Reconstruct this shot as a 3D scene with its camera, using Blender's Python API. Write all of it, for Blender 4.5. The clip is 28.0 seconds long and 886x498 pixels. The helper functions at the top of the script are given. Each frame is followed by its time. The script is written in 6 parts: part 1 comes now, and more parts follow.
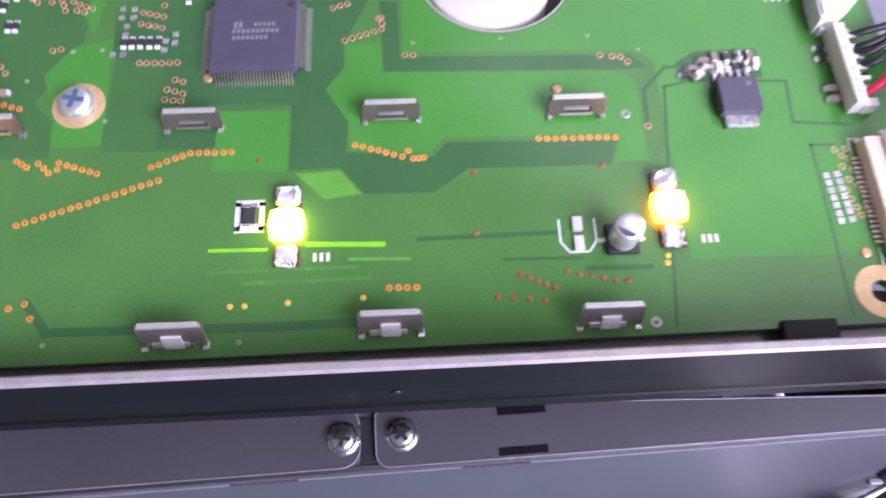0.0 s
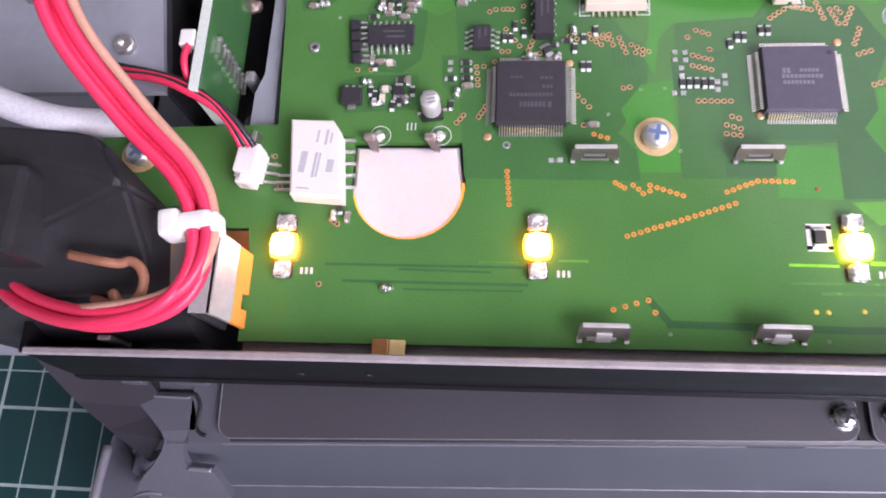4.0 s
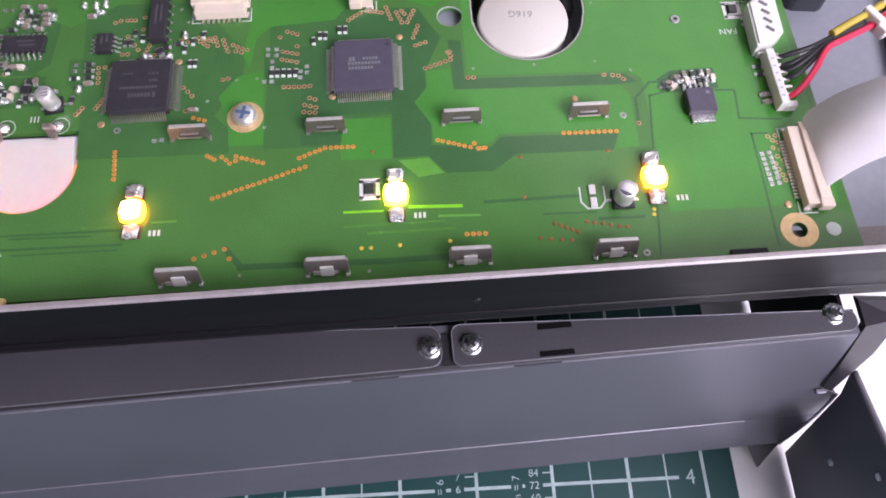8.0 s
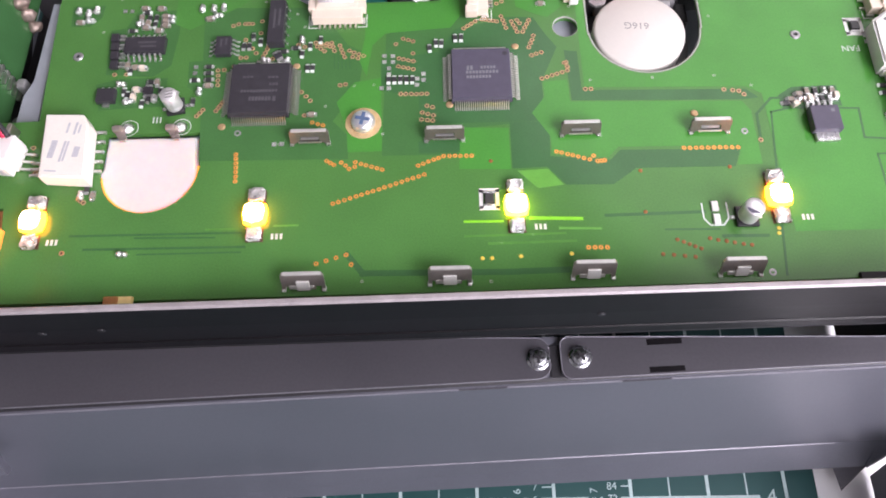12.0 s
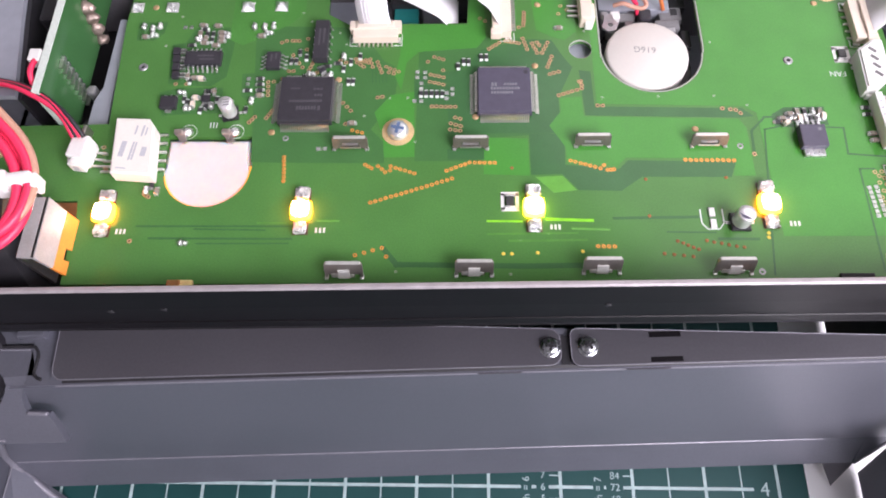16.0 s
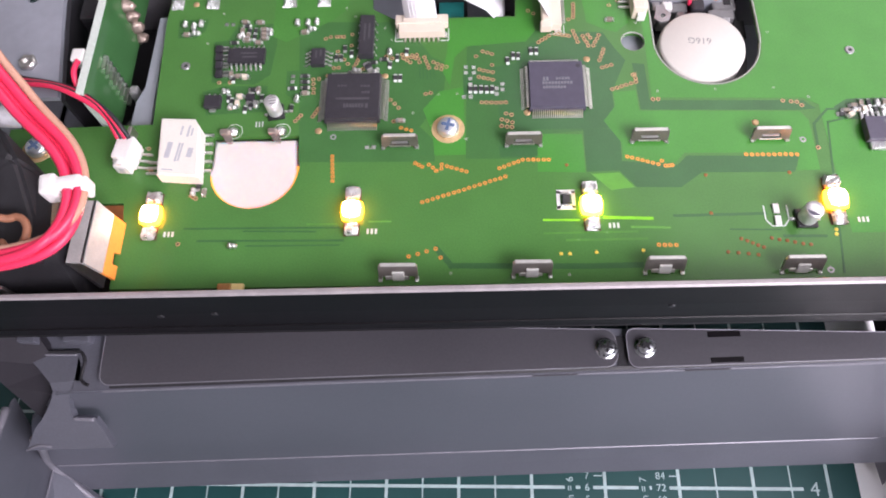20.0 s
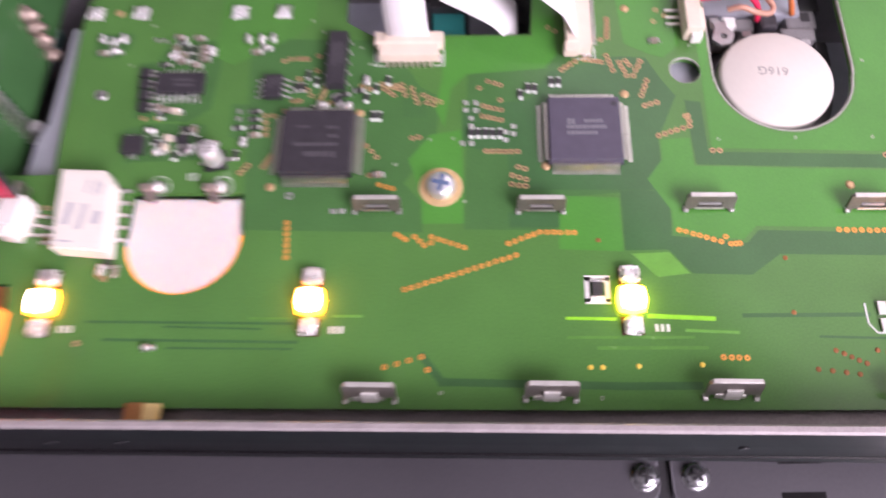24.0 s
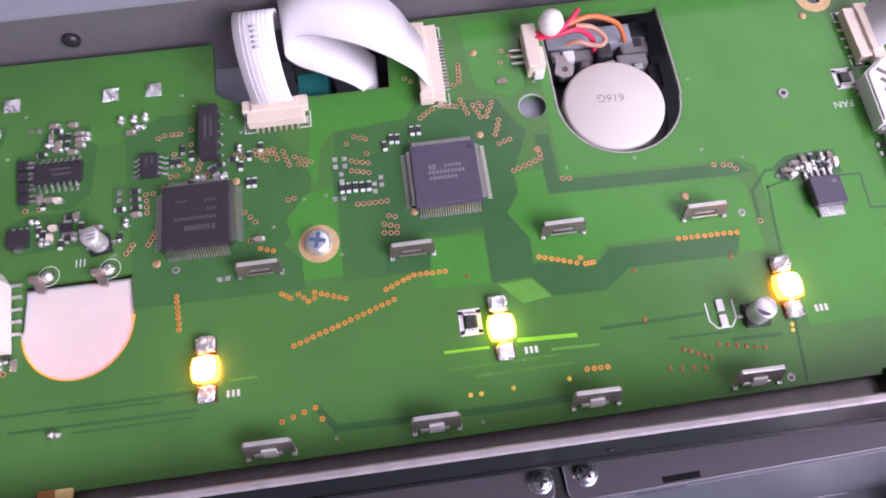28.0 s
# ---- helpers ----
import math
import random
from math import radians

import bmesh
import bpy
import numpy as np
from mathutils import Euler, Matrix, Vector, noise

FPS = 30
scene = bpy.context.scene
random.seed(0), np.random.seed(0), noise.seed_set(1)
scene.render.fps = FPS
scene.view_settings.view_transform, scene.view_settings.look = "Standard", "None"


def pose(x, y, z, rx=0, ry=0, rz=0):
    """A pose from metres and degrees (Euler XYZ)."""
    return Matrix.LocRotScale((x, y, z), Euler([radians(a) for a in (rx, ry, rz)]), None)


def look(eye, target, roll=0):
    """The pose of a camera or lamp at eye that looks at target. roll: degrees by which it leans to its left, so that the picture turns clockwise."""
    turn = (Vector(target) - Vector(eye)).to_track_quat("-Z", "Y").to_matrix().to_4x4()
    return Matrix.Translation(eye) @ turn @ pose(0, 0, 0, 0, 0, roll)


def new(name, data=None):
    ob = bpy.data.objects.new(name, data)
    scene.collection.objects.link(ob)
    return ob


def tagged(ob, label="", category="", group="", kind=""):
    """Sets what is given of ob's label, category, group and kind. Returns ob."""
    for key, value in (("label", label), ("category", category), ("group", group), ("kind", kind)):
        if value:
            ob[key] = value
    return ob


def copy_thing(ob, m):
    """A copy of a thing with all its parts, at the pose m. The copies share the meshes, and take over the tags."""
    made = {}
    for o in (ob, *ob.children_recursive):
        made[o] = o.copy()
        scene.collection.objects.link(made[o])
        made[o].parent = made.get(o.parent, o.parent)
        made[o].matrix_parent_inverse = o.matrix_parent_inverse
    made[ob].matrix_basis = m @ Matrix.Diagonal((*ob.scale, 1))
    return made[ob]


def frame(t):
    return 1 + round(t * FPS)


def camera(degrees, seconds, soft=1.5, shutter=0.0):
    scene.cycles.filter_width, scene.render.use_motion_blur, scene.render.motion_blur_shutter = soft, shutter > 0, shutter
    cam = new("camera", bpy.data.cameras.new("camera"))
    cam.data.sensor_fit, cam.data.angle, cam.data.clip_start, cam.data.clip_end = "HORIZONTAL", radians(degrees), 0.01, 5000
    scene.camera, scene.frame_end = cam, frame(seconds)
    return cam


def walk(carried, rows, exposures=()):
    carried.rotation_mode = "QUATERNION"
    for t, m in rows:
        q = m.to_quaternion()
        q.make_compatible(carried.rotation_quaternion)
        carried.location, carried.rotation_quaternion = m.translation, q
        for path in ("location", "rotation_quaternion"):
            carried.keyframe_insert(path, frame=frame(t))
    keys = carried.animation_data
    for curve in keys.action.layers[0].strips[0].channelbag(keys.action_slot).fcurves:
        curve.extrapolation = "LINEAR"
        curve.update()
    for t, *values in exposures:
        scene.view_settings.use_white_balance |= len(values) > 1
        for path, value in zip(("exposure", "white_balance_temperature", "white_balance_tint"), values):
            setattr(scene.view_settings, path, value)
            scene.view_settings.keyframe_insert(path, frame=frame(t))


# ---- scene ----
# Camera
cam = camera(64.0, 28.0, soft=1.8, shutter=0.5)
ROWS = [
    (0.0, 0.0019, -0.0718, 0.0946, 21.83, -0.52, -2.42),
    (0.5, 0.0065, -0.0754, 0.1049, 22.53, -0.23, -2.87),
    (1.0, 0.0033, -0.0803, 0.1046, 21.93, -0.33, -2.38),
    (1.5, 0.0082, -0.0828, 0.0934, 20.44, -2.12, -4.80),
    (2.0, -0.0111, -0.0762, 0.1000, 19.77, -2.37, -4.10),
    (2.5, -0.0642, -0.0715, 0.0912, 19.89, 0.51, 0.59),
    (3.0, -0.0820, -0.0655, 0.1063, 16.83, 3.56, 2.43),
    (3.5, -0.0802, -0.0659, 0.1160, 16.70, 4.93, 2.50),
    (5.5, -0.0582, -0.0925, 0.1501, 23.17, 2.72, 0.40),
    (6.0, -0.0105, -0.0872, 0.1379, 23.04, -0.14, -3.07),
    (6.5, -0.0014, -0.0895, 0.1375, 23.93, 0.09, -4.15),
    (7.0, -0.0039, -0.0948, 0.1370, 23.84, 0.55, -4.28),
    (7.5, -0.0105, -0.0972, 0.1366, 23.23, 0.29, -3.64),
    (8.0, -0.0119, -0.0997, 0.1355, 22.87, 0.09, -3.44),
    (8.5, -0.0081, -0.0974, 0.1357, 23.22, 0.13, -3.43),
    (9.0, -0.0177, -0.0953, 0.1358, 23.37, 0.28, -2.38),
    (9.5, -0.0253, -0.0928, 0.1363, 23.62, 0.10, -2.26),
    (10.0, -0.0262, -0.0961, 0.1439, 23.89, 0.32, -2.48),
    (10.5, -0.0220, -0.0991, 0.1467, 24.43, 0.69, -2.45),
    (11.0, -0.0278, -0.1110, 0.1414, 23.41, 0.79, -0.83),
    (11.5, -0.0323, -0.1071, 0.1389, 22.97, 0.95, -0.03),
    (12.0, -0.0320, -0.0969, 0.1362, 22.96, 1.15, -0.99),
    (12.5, -0.0313, -0.0960, 0.1359, 22.71, 1.33, -0.81),
    (14.5, -0.0348, -0.0986, 0.1484, 24.25, 1.31, 0.40),
    (15.0, -0.0362, -0.1035, 0.1456, 23.48, 0.85, 0.52),
    (15.5, -0.0374, -0.1087, 0.1456, 23.00, 0.95, 0.57),
    (16.0, -0.0361, -0.1077, 0.1514, 24.02, 1.13, 0.44),
    (16.5, -0.0357, -0.1098, 0.1513, 24.37, 1.20, 0.68),
    (17.0, -0.0371, -0.1093, 0.1487, 24.14, 1.47, 0.39),
    (17.5, -0.0386, -0.1075, 0.1463, 23.78, 2.00, 0.23),
    (18.0, -0.0405, -0.1074, 0.1478, 23.38, 2.38, 0.48),
    (18.5, -0.0406, -0.1075, 0.1499, 23.53, 2.14, 0.99),
    (19.0, -0.0431, -0.1075, 0.1529, 23.90, 2.42, 0.92),
    (19.5, -0.0454, -0.1098, 0.1530, 23.88, 2.53, 0.73),
    (20.0, -0.0464, -0.1044, 0.1485, 23.43, 2.16, 0.28),
    (20.5, -0.0460, -0.1054, 0.1456, 23.32, 1.52, 0.77),
    (21.0, -0.0449, -0.1037, 0.1461, 23.09, 1.54, 1.29),
    (21.5, -0.0460, -0.1036, 0.1466, 23.19, 1.59, 1.28),
    (23.5, -0.0143, -0.0974, 0.1539, 23.08, 9.84, 10.58),
    (24.0, -0.0456, -0.0681, 0.1179, 22.12, 2.04, 0.99),
    (24.5, -0.0354, -0.0640, 0.0990, 24.36, -2.38, -0.67),
    (25.0, -0.0400, -0.0705, 0.1222, 23.21, -0.05, -0.67),
    (25.5, -0.0395, -0.0709, 0.1232, 22.68, 0.10, -6.74),
    (26.0, -0.0355, -0.0706, 0.1242, 21.66, 0.15, -8.13),
    (26.5, -0.0304, -0.0680, 0.1262, 21.55, 0.33, -7.13),
    (27.0, -0.0307, -0.0665, 0.1273, 21.52, 0.51, -7.41),
    (27.5, -0.0328, -0.0657, 0.1301, 21.35, 0.71, -7.10),
    (28.0, -0.0319, -0.0635, 0.1309, 21.47, 0.71, -7.43),
]
EXPOSURES = [(0.0, 0.2, 5830, 30), (2.0, 0.24, 5830, 29), (3.0, 0.2, 6270, 27), (6.0, 0.12, 6150, 21), (7.0, -0.12, 6160, 22), (8.0, -0.15, 6290, 22), (9.0, -0.08, 6450, 19), (10.0, 0.05, 6550, 19),
    (11.0, 0.02, 6500, 18), (12.0, 0.18, 6500, 17), (15.0, 0.2, 6450, 17), (21.0, 0.18, 6500, 17), (24.0, 0.14, 6640, 31), (25.0, 0.02, 6350, 27), (26.0, -0.06, 6170, 31), (28.0, -0.1, 6110, 32)]
walk(cam, [(t, pose(x, y, z, rx, ry, rz)) for t, x, y, z, rx, ry, rz in ROWS], EXPOSURES)

# World: an unseen closed white workshop room lit by two added area lights
world = bpy.data.worlds.new("world")
scene.world = world
world.use_nodes = True
world.node_tree.nodes["Background"].inputs[0].default_value = (0.8, 0.87, 1.0, 1)
world.node_tree.nodes["Background"].inputs[1].default_value = 0.3
scene.view_settings.exposure = 0.0


def lamp(name, eye, target, sx, sy, watts, colour):
    data = bpy.data.lights.new(name, "AREA")
    data.shape, data.size, data.size_y, data.energy, data.color = "RECTANGLE", sx, sy, watts, colour
    ob = new(name, data)
    ob.matrix_world = look(eye, target)
    return ob


# Unseen area lights, placed so that brightness falls off towards the left
lamp("ceiling_lamp", (0.62, 0.55, 0.85), (0.15, 0.2, 0), 1.1, 0.8, 4.8, (1.0, 0.95, 0.96))
lamp("window_light", (0.41, -0.47, 0.45), (0.05, -0.06, 0), 0.6, 0.42, 11.8, (0.95, 0.93, 1.0))


# Materials
def material(name, colour, rough=0.5, metal=0.0, vary=0.15, scale=300.0, bump=0.0, coat=0.0, random=0.0, emit=0.0, fine=None, trans=0.0, spec=0.5):
    """Principled surface with large and fine variation of colour, roughness and relief."""
    m = bpy.data.materials.new(name)
    m.use_nodes = True
    nt = m.node_tree
    n, l = nt.nodes, nt.links
    p = n["Principled BSDF"]
    geo = n.new("ShaderNodeNewGeometry")
    a = n.new("ShaderNodeTexNoise")
    a.inputs["Scale"].default_value, a.inputs["Detail"].default_value = scale, 5
    b = n.new("ShaderNodeTexNoise")
    b.inputs["Scale"].default_value, b.inputs["Detail"].default_value = fine or scale * 9, 3
    l.new(geo.outputs["Position"], a.inputs["Vector"])
    l.new(geo.outputs["Position"], b.inputs["Vector"])
    mix = n.new("ShaderNodeMath")
    mix.operation = "MULTIPLY_ADD"
    mix.inputs[1].default_value = 0.45
    half = n.new("ShaderNodeMath")
    half.operation = "MULTIPLY"
    half.inputs[1].default_value = 0.55
    l.new(a.outputs["Fac"], half.inputs[0])
    l.new(b.outputs["Fac"], mix.inputs[0])
    l.new(half.outputs[0], mix.inputs[2])
    last = mix.outputs[0]
    if random:
        info = n.new("ShaderNodeObjectInfo")
        r = n.new("ShaderNodeMath")
        r.operation = "MULTIPLY_ADD"
        r.inputs[1].default_value = random
        l.new(info.outputs["Random"], r.inputs[0])
        l.new(last, r.inputs[2])
        last = r.outputs[0]
    ramp = n.new("ShaderNodeValToRGB")
    ramp.color_ramp.elements[0].position, ramp.color_ramp.elements[1].position = 0.3, 0.7
    ramp.color_ramp.elements[0].color = (*[c * (1 - vary) for c in colour], 1)
    ramp.color_ramp.elements[1].color = (*[min(1, c * (1 + vary)) for c in colour], 1)
    l.new(last, ramp.inputs[0])
    l.new(ramp.outputs[0], p.inputs["Base Color"])
    rr = n.new("ShaderNodeMapRange")
    rr.inputs[3].default_value, rr.inputs[4].default_value = rough * 0.85, min(1, rough * 1.15)
    l.new(a.outputs["Fac"], rr.inputs[0])
    l.new(rr.outputs[0], p.inputs["Roughness"])
    p.inputs["Metallic"].default_value = metal
    p.inputs["Specular IOR Level"].default_value = spec
    p.inputs["Coat Weight"].default_value = coat
    p.inputs["Coat Roughness"].default_value = 0.12
    if trans:
        p.inputs["Subsurface Weight"].default_value = trans
        p.inputs["Subsurface Radius"].default_value = (0.004, 0.002, 0.001)
        p.inputs["Subsurface Scale"].default_value = 1.0
    if emit:
        p.inputs["Emission Color"].default_value = (*colour, 1)
        p.inputs["Emission Strength"].default_value = emit
    if bump:
        bp = n.new("ShaderNodeBump")
        bp.inputs["Strength"].default_value, bp.inputs["Distance"].default_value = 1.0, bump
        l.new(b.outputs["Fac"], bp.inputs["Height"])
        l.new(bp.outputs[0], p.inputs["Normal"])
    return m


MASK = material("solder_mask", (0.071, 0.201, 0.048), 0.15, 0, 0.16, 60, 0.00001, 0.0, fine=2500, spec=0.36)
POUR = material("mask_over_copper", (0.063, 0.258, 0.042), 0.15, 0, 0.14, 70, 0.00001, 0.0, fine=2200, spec=0.36)
DARK = material("mask_over_bare_glassfibre", (0.047, 0.139, 0.048), 0.15, 0, 0.15, 90, 0.00001, 0.0, fine=2500, spec=0.36)
EDGE = material("board_edge", (0.42, 0.43, 0.38), 0.7, 0, 0.2, 900)
GOLD = material("gold_plate", (0.64, 0.43, 0.24), 0.42, 0.6, 0.15, 900, random=0.1)
# Orange LED light on the lower vias is put into this ring colour
LITORANGE = material("gold_ring_lit_orange", (0.86, 0.38, 0.09), 0.42, 0.5, 0.15, 900, random=0.1)
MID = material("mask_over_sparse_copper", (0.055, 0.160, 0.047), 0.15, 0, 0.15, 80, 0.00001, 0.0, fine=2500, spec=0.36)
FAINTPOUR = material("mask_over_thin_copper", (0.067, 0.223, 0.045), 0.15, 0, 0.15, 70, 0.00001, 0.0, fine=2200, spec=0.36)
PAD = material("screw_land", (0.70, 0.50, 0.26), 0.45, 0.4, 0.2, 700)
TIN = material("solder", (0.72, 0.72, 0.72), 0.28, 1.0, 0.2, 1500, 0.00008, random=0.15)
STEEL = material("tinned_steel", (0.74, 0.72, 0.69), 0.34, 1.0, 0.12, 500, 0.00002)
BRIGHT = material("bright_zinc_screw", (0.80, 0.83, 0.88), 0.38, 0.85, 0.12, 900)
EPOXY = material("black_epoxy", (0.036, 0.033, 0.040), 0.42, 0, 0.2, 700, 0.00002, fine=9000)
PURPLE = material("worn_dark_epoxy", (0.080, 0.072, 0.105), 0.40, 0, 0.15, 500, 0.00002, fine=9000)
PRINTDIM = material("dim_chip_print", (0.085, 0.08, 0.09), 0.6, 0, 0.2, 2000)
PRINT = material("faded_grey_print", (0.20, 0.20, 0.22), 0.6, 0, 0.2, 2000)
SILK = material("white_silkscreen", (0.62, 0.68, 0.62), 0.6, 0, 0.15, 2000)
WHITE = material("white_plastic", (0.78, 0.77, 0.74), 0.42, 0, 0.05, 250)
CREAM = material("cream_plastic", (0.76, 0.65, 0.54), 0.45, 0, 0.08, 300)
RELAYM = material("relay_white_plastic", (0.80, 0.77, 0.70), 0.38, 0, 0.05, 200)
CERAM = material("ceramic_end", (0.24, 0.20, 0.165), 0.5, 0, 0.25, 1500, random=0.3)
RESIST = material("resistor_black", (0.04, 0.04, 0.042), 0.4, 0, 0.2, 1500)
CAPM = material("aluminium_can", (0.78, 0.76, 0.77), 0.35, 0.6, 0.06, 300)
RED = material("red_wire", (0.78, 0.035, 0.10), 0.36, 0, 0.12, 200)
BROWN = material("brown_wire", (0.54, 0.29, 0.21), 0.42, 0, 0.12, 200)
BROWNC = material("dark_brown_wire", (0.30, 0.13, 0.075), 0.42, 0, 0.12, 200)
BLACKW = material("black_wire", (0.02, 0.02, 0.024), 0.4, 0, 0.15, 300)
ORANGE = material("orange_wire", (0.58, 0.17, 0.05), 0.4, 0, 0.1, 300)
YELLOW = material("yellow_wire", (0.55, 0.42, 0.06), 0.45, 0, 0.15, 300)
FILM = material("ribbon_film", (0.79, 0.77, 0.79), 0.35, 0, 0.03, 120)
PRINTED = material("ribbon_print", (0.50, 0.50, 0.53), 0.5, 0, 0.2, 2000)
FRAME = material("black_frame_paint", (0.0060, 0.0050, 0.0062), 0.36, 0, 0.35, 120, 0.00002, fine=1800, spec=0.20)
PALELIP = material("pale_frame_edge", (0.40, 0.36, 0.37), 0.45, 0.3, 0.2, 300, 0.00003)
SHELL = material("grey_case_paint", (0.160, 0.162, 0.194), 0.42, 0.5, 0.10, 25, 0.00002, fine=1500)
INNER = material("dull_grey_inner_frame", (0.20, 0.18, 0.18), 0.36, 0.4, 0.25, 200, 0.00003)
# Lit end of the hook, the LED light painted as pale yellow
YELLOWTIP = material("hook_tip_lit_yellow", (0.85, 0.66, 0.28), 0.4, 0, 0.1, 400)
# Brown pushed towards orange for the LED reflected in the hook
HOOKM = material("brown_tinned_hook", (0.62, 0.30, 0.12), 0.32, 0.9, 0.25, 400)
COVERM = material("dark_grey_cover_paint", (0.094, 0.089, 0.102), 0.40, 0.4, 0.10, 30, 0.00002, fine=1500)
BARM = material("dark_bar_paint", (0.032, 0.029, 0.036), 0.42, 0.3, 0.12, 40, 0.00002, fine=1500)
CHROME = material("chromed_screw", (0.58, 0.59, 0.62), 0.27, 1.0, 0.05, 600)
# LED light leaking through the board, put into two lime greens
LIME = material("lime_mask_with_led_glow", (0.098, 0.320, 0.042), 0.35, 0, 0.15, 300)
STREAK = material("lime_streak_of_led_glow", (0.20, 0.60, 0.02), 0.4, 0, 0.2, 300)
ROSIN = material("browned_solder", (0.36, 0.28, 0.24), 0.3, 0.6, 0.4, 700, 0.00008)
TABM = material("tinned_tab", (0.43, 0.40, 0.37), 0.30, 0.75, 0.2, 400, 0.00003)
PADM = material("dark_grey_foam", (0.045, 0.048, 0.060), 0.8, 0, 0.25, 300, 0.0001)
LUGM = material("pinkish_tinned_lug", (0.60, 0.50, 0.46), 0.28, 0.85, 0.25, 500)
CLAMPM = material("satin_clamp_side", (0.50, 0.48, 0.47), 0.32, 0.35, 0.15, 300)
LANDM = material("scorched_brown_land", (0.075, 0.028, 0.018), 0.5, 0, 0.3, 800)
REARM = material("dull_rear_wall", (0.175, 0.165, 0.178), 0.5, 0.2, 0.12, 60, 0.00003)
STRIPE = material("grey_conductor", (0.66, 0.65, 0.67), 0.4, 0, 0.05, 800)
FARTAB = material("dull_olive_tab", (0.17, 0.165, 0.14), 0.32, 0.6, 0.25, 400, 0.00003)
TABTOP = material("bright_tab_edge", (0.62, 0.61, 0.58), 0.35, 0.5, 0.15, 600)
GREYPL = material("grey_plastic", (0.20, 0.195, 0.20), 0.45, 0, 0.2, 200)
SHELLEDGE = material("pale_case_edge", (0.195, 0.187, 0.215), 0.4, 0.2, 0.2, 300)
CHASSIS = material("zinc_plated_chassis", (0.37, 0.385, 0.44), 0.42, 0.3, 0.10, 40, 0.00002)
MATM = material("cutting_mat_green", (0.005, 0.050, 0.049), 0.52, 0, 0.12, 60, 0.00003, fine=3000)
MATLINE = material("mat_printed_line", (0.36, 0.46, 0.46), 0.6, 0, 0.25, 300)
TABLE = material("white_table", (0.80, 0.79, 0.80), 0.35, 0, 0.03, 10)
WALLM = material("wall_paint", (0.75, 0.75, 0.74), 0.7, 0, 0.03, 3)
TIEM = material("white_nylon_tie", (0.80, 0.78, 0.76), 0.4, 0, 0.05, 300)
LENSM = material("frosted_diffuser", (0.80, 0.69, 0.66), 0.5, 0, 0.04, 90, trans=0.6)
DISCM = material("capsule_ceramic_white", (0.66, 0.62, 0.57), 0.45, 0, 0.03, 100)
TEAL = material("teal_plastic", (0.01, 0.16, 0.15), 0.5, 0, 0.1, 200)
DKPLAST = material("dark_plastic", (0.022, 0.021, 0.024), 0.42, 0, 0.25, 150, 0.00003)
MECH = material("dull_mechanism_metal", (0.42, 0.41, 0.42), 0.42, 0.7, 0.3, 300)
PRINTGREY = material("soft_grey_ink", (0.30, 0.29, 0.28), 0.7, 0, 0.1, 1500)
INK = material("grey_ink", (0.16, 0.15, 0.15), 0.7, 0, 0.1, 1500)
TENTED = material("dull_tented_via", (0.30, 0.115, 0.035), 0.4, 0.2, 0.2, 900, random=0.1)
# Yellow holds the LED light coming through these few vias
LITYELLOW = material("yellow_lit_via", (0.90, 0.66, 0.10), 0.4, 0.3, 0.15, 900)
# Weaker LED glow on the mask, also put into the colour
FAINT = material("mask_with_faint_led_glow", (0.083, 0.245, 0.047), 0.26, 0, 0.15, 300)
RECESSM = material("bluish_cross_recess", (0.16, 0.24, 0.42), 0.4, 0.6, 0.2, 600)
# Clamp metal with the LED's orange reflection as its base colour
ORANGEG = material("clamp_metal_lit_orange", (0.85, 0.30, 0.05), 0.5, 0, 0.1, 200)


def glow(name, colour, strength):
    m = bpy.data.materials.new(name)
    m.use_nodes = True
    n = m.node_tree.nodes
    p = n["Principled BSDF"]
    p.inputs["Base Color"].default_value = (*colour, 1)
    p.inputs["Emission Color"].default_value = (*colour, 1)
    p.inputs["Emission Strength"].default_value = strength
    return m


LEDM = glow("lit_led_dome", (1.0, 0.25, 0.012), 17.0)
LEDG = glow("lit_yellow_green_led_dome", (0.85, 0.58, 0.03), 13.0)
LEDC = glow("led_emitter", (1.0, 0.92, 0.72), 26.0)
# Emission stands in for a hidden LED lighting the diffuser from behind
RIMG = glow("backlit_orange_rim", (1.0, 0.36, 0.05), 1.2)

# Builders: all sizes in millimetres
MM = 0.001


def box(bm, x0, x1, y0, y1, z0, z1, bevel=0.0, taper=0.0):
    v = [bm.verts.new((x * MM, y * MM, z * MM)) for z, k in ((z0, 0), (z1, taper)) for x, y in ((x0 + k, y0 + k), (x1 - k, y0 + k), (x1 - k, y1 - k), (x0 + k, y1 - k))]
    f = [bm.faces.new([v[i] for i in q]) for q in ((3, 2, 1, 0), (4, 5, 6, 7), (0, 1, 5, 4), (1, 2, 6, 5), (2, 3, 7, 6), (3, 0, 4, 7))]
    if bevel:
        edges = list({e for q in f for e in q.edges})
        bmesh.ops.bevel(bm, geom=edges, offset=bevel * MM, segments=2, affect="EDGES", profile=0.6)
    return bm


def cyl(bm, cx, cy, z0, z1, r0, r1=None, n=20, caps=True):
    r1 = r0 if r1 is None else r1
    ring = [[bm.verts.new(((cx + r * math.cos(2 * math.pi * i / n)) * MM, (cy + r * math.sin(2 * math.pi * i / n)) * MM, z * MM)) for i in range(n)] for r, z in ((r0, z0), (r1, z1))]
    for i in range(n):
        q = bm.faces.new((ring[0][i], ring[0][(i + 1) % n], ring[1][(i + 1) % n], ring[1][i]))
        q.smooth = True
    if caps:
        bm.faces.new(ring[0][::-1])
        bm.faces.new(ring[1])
    return bm


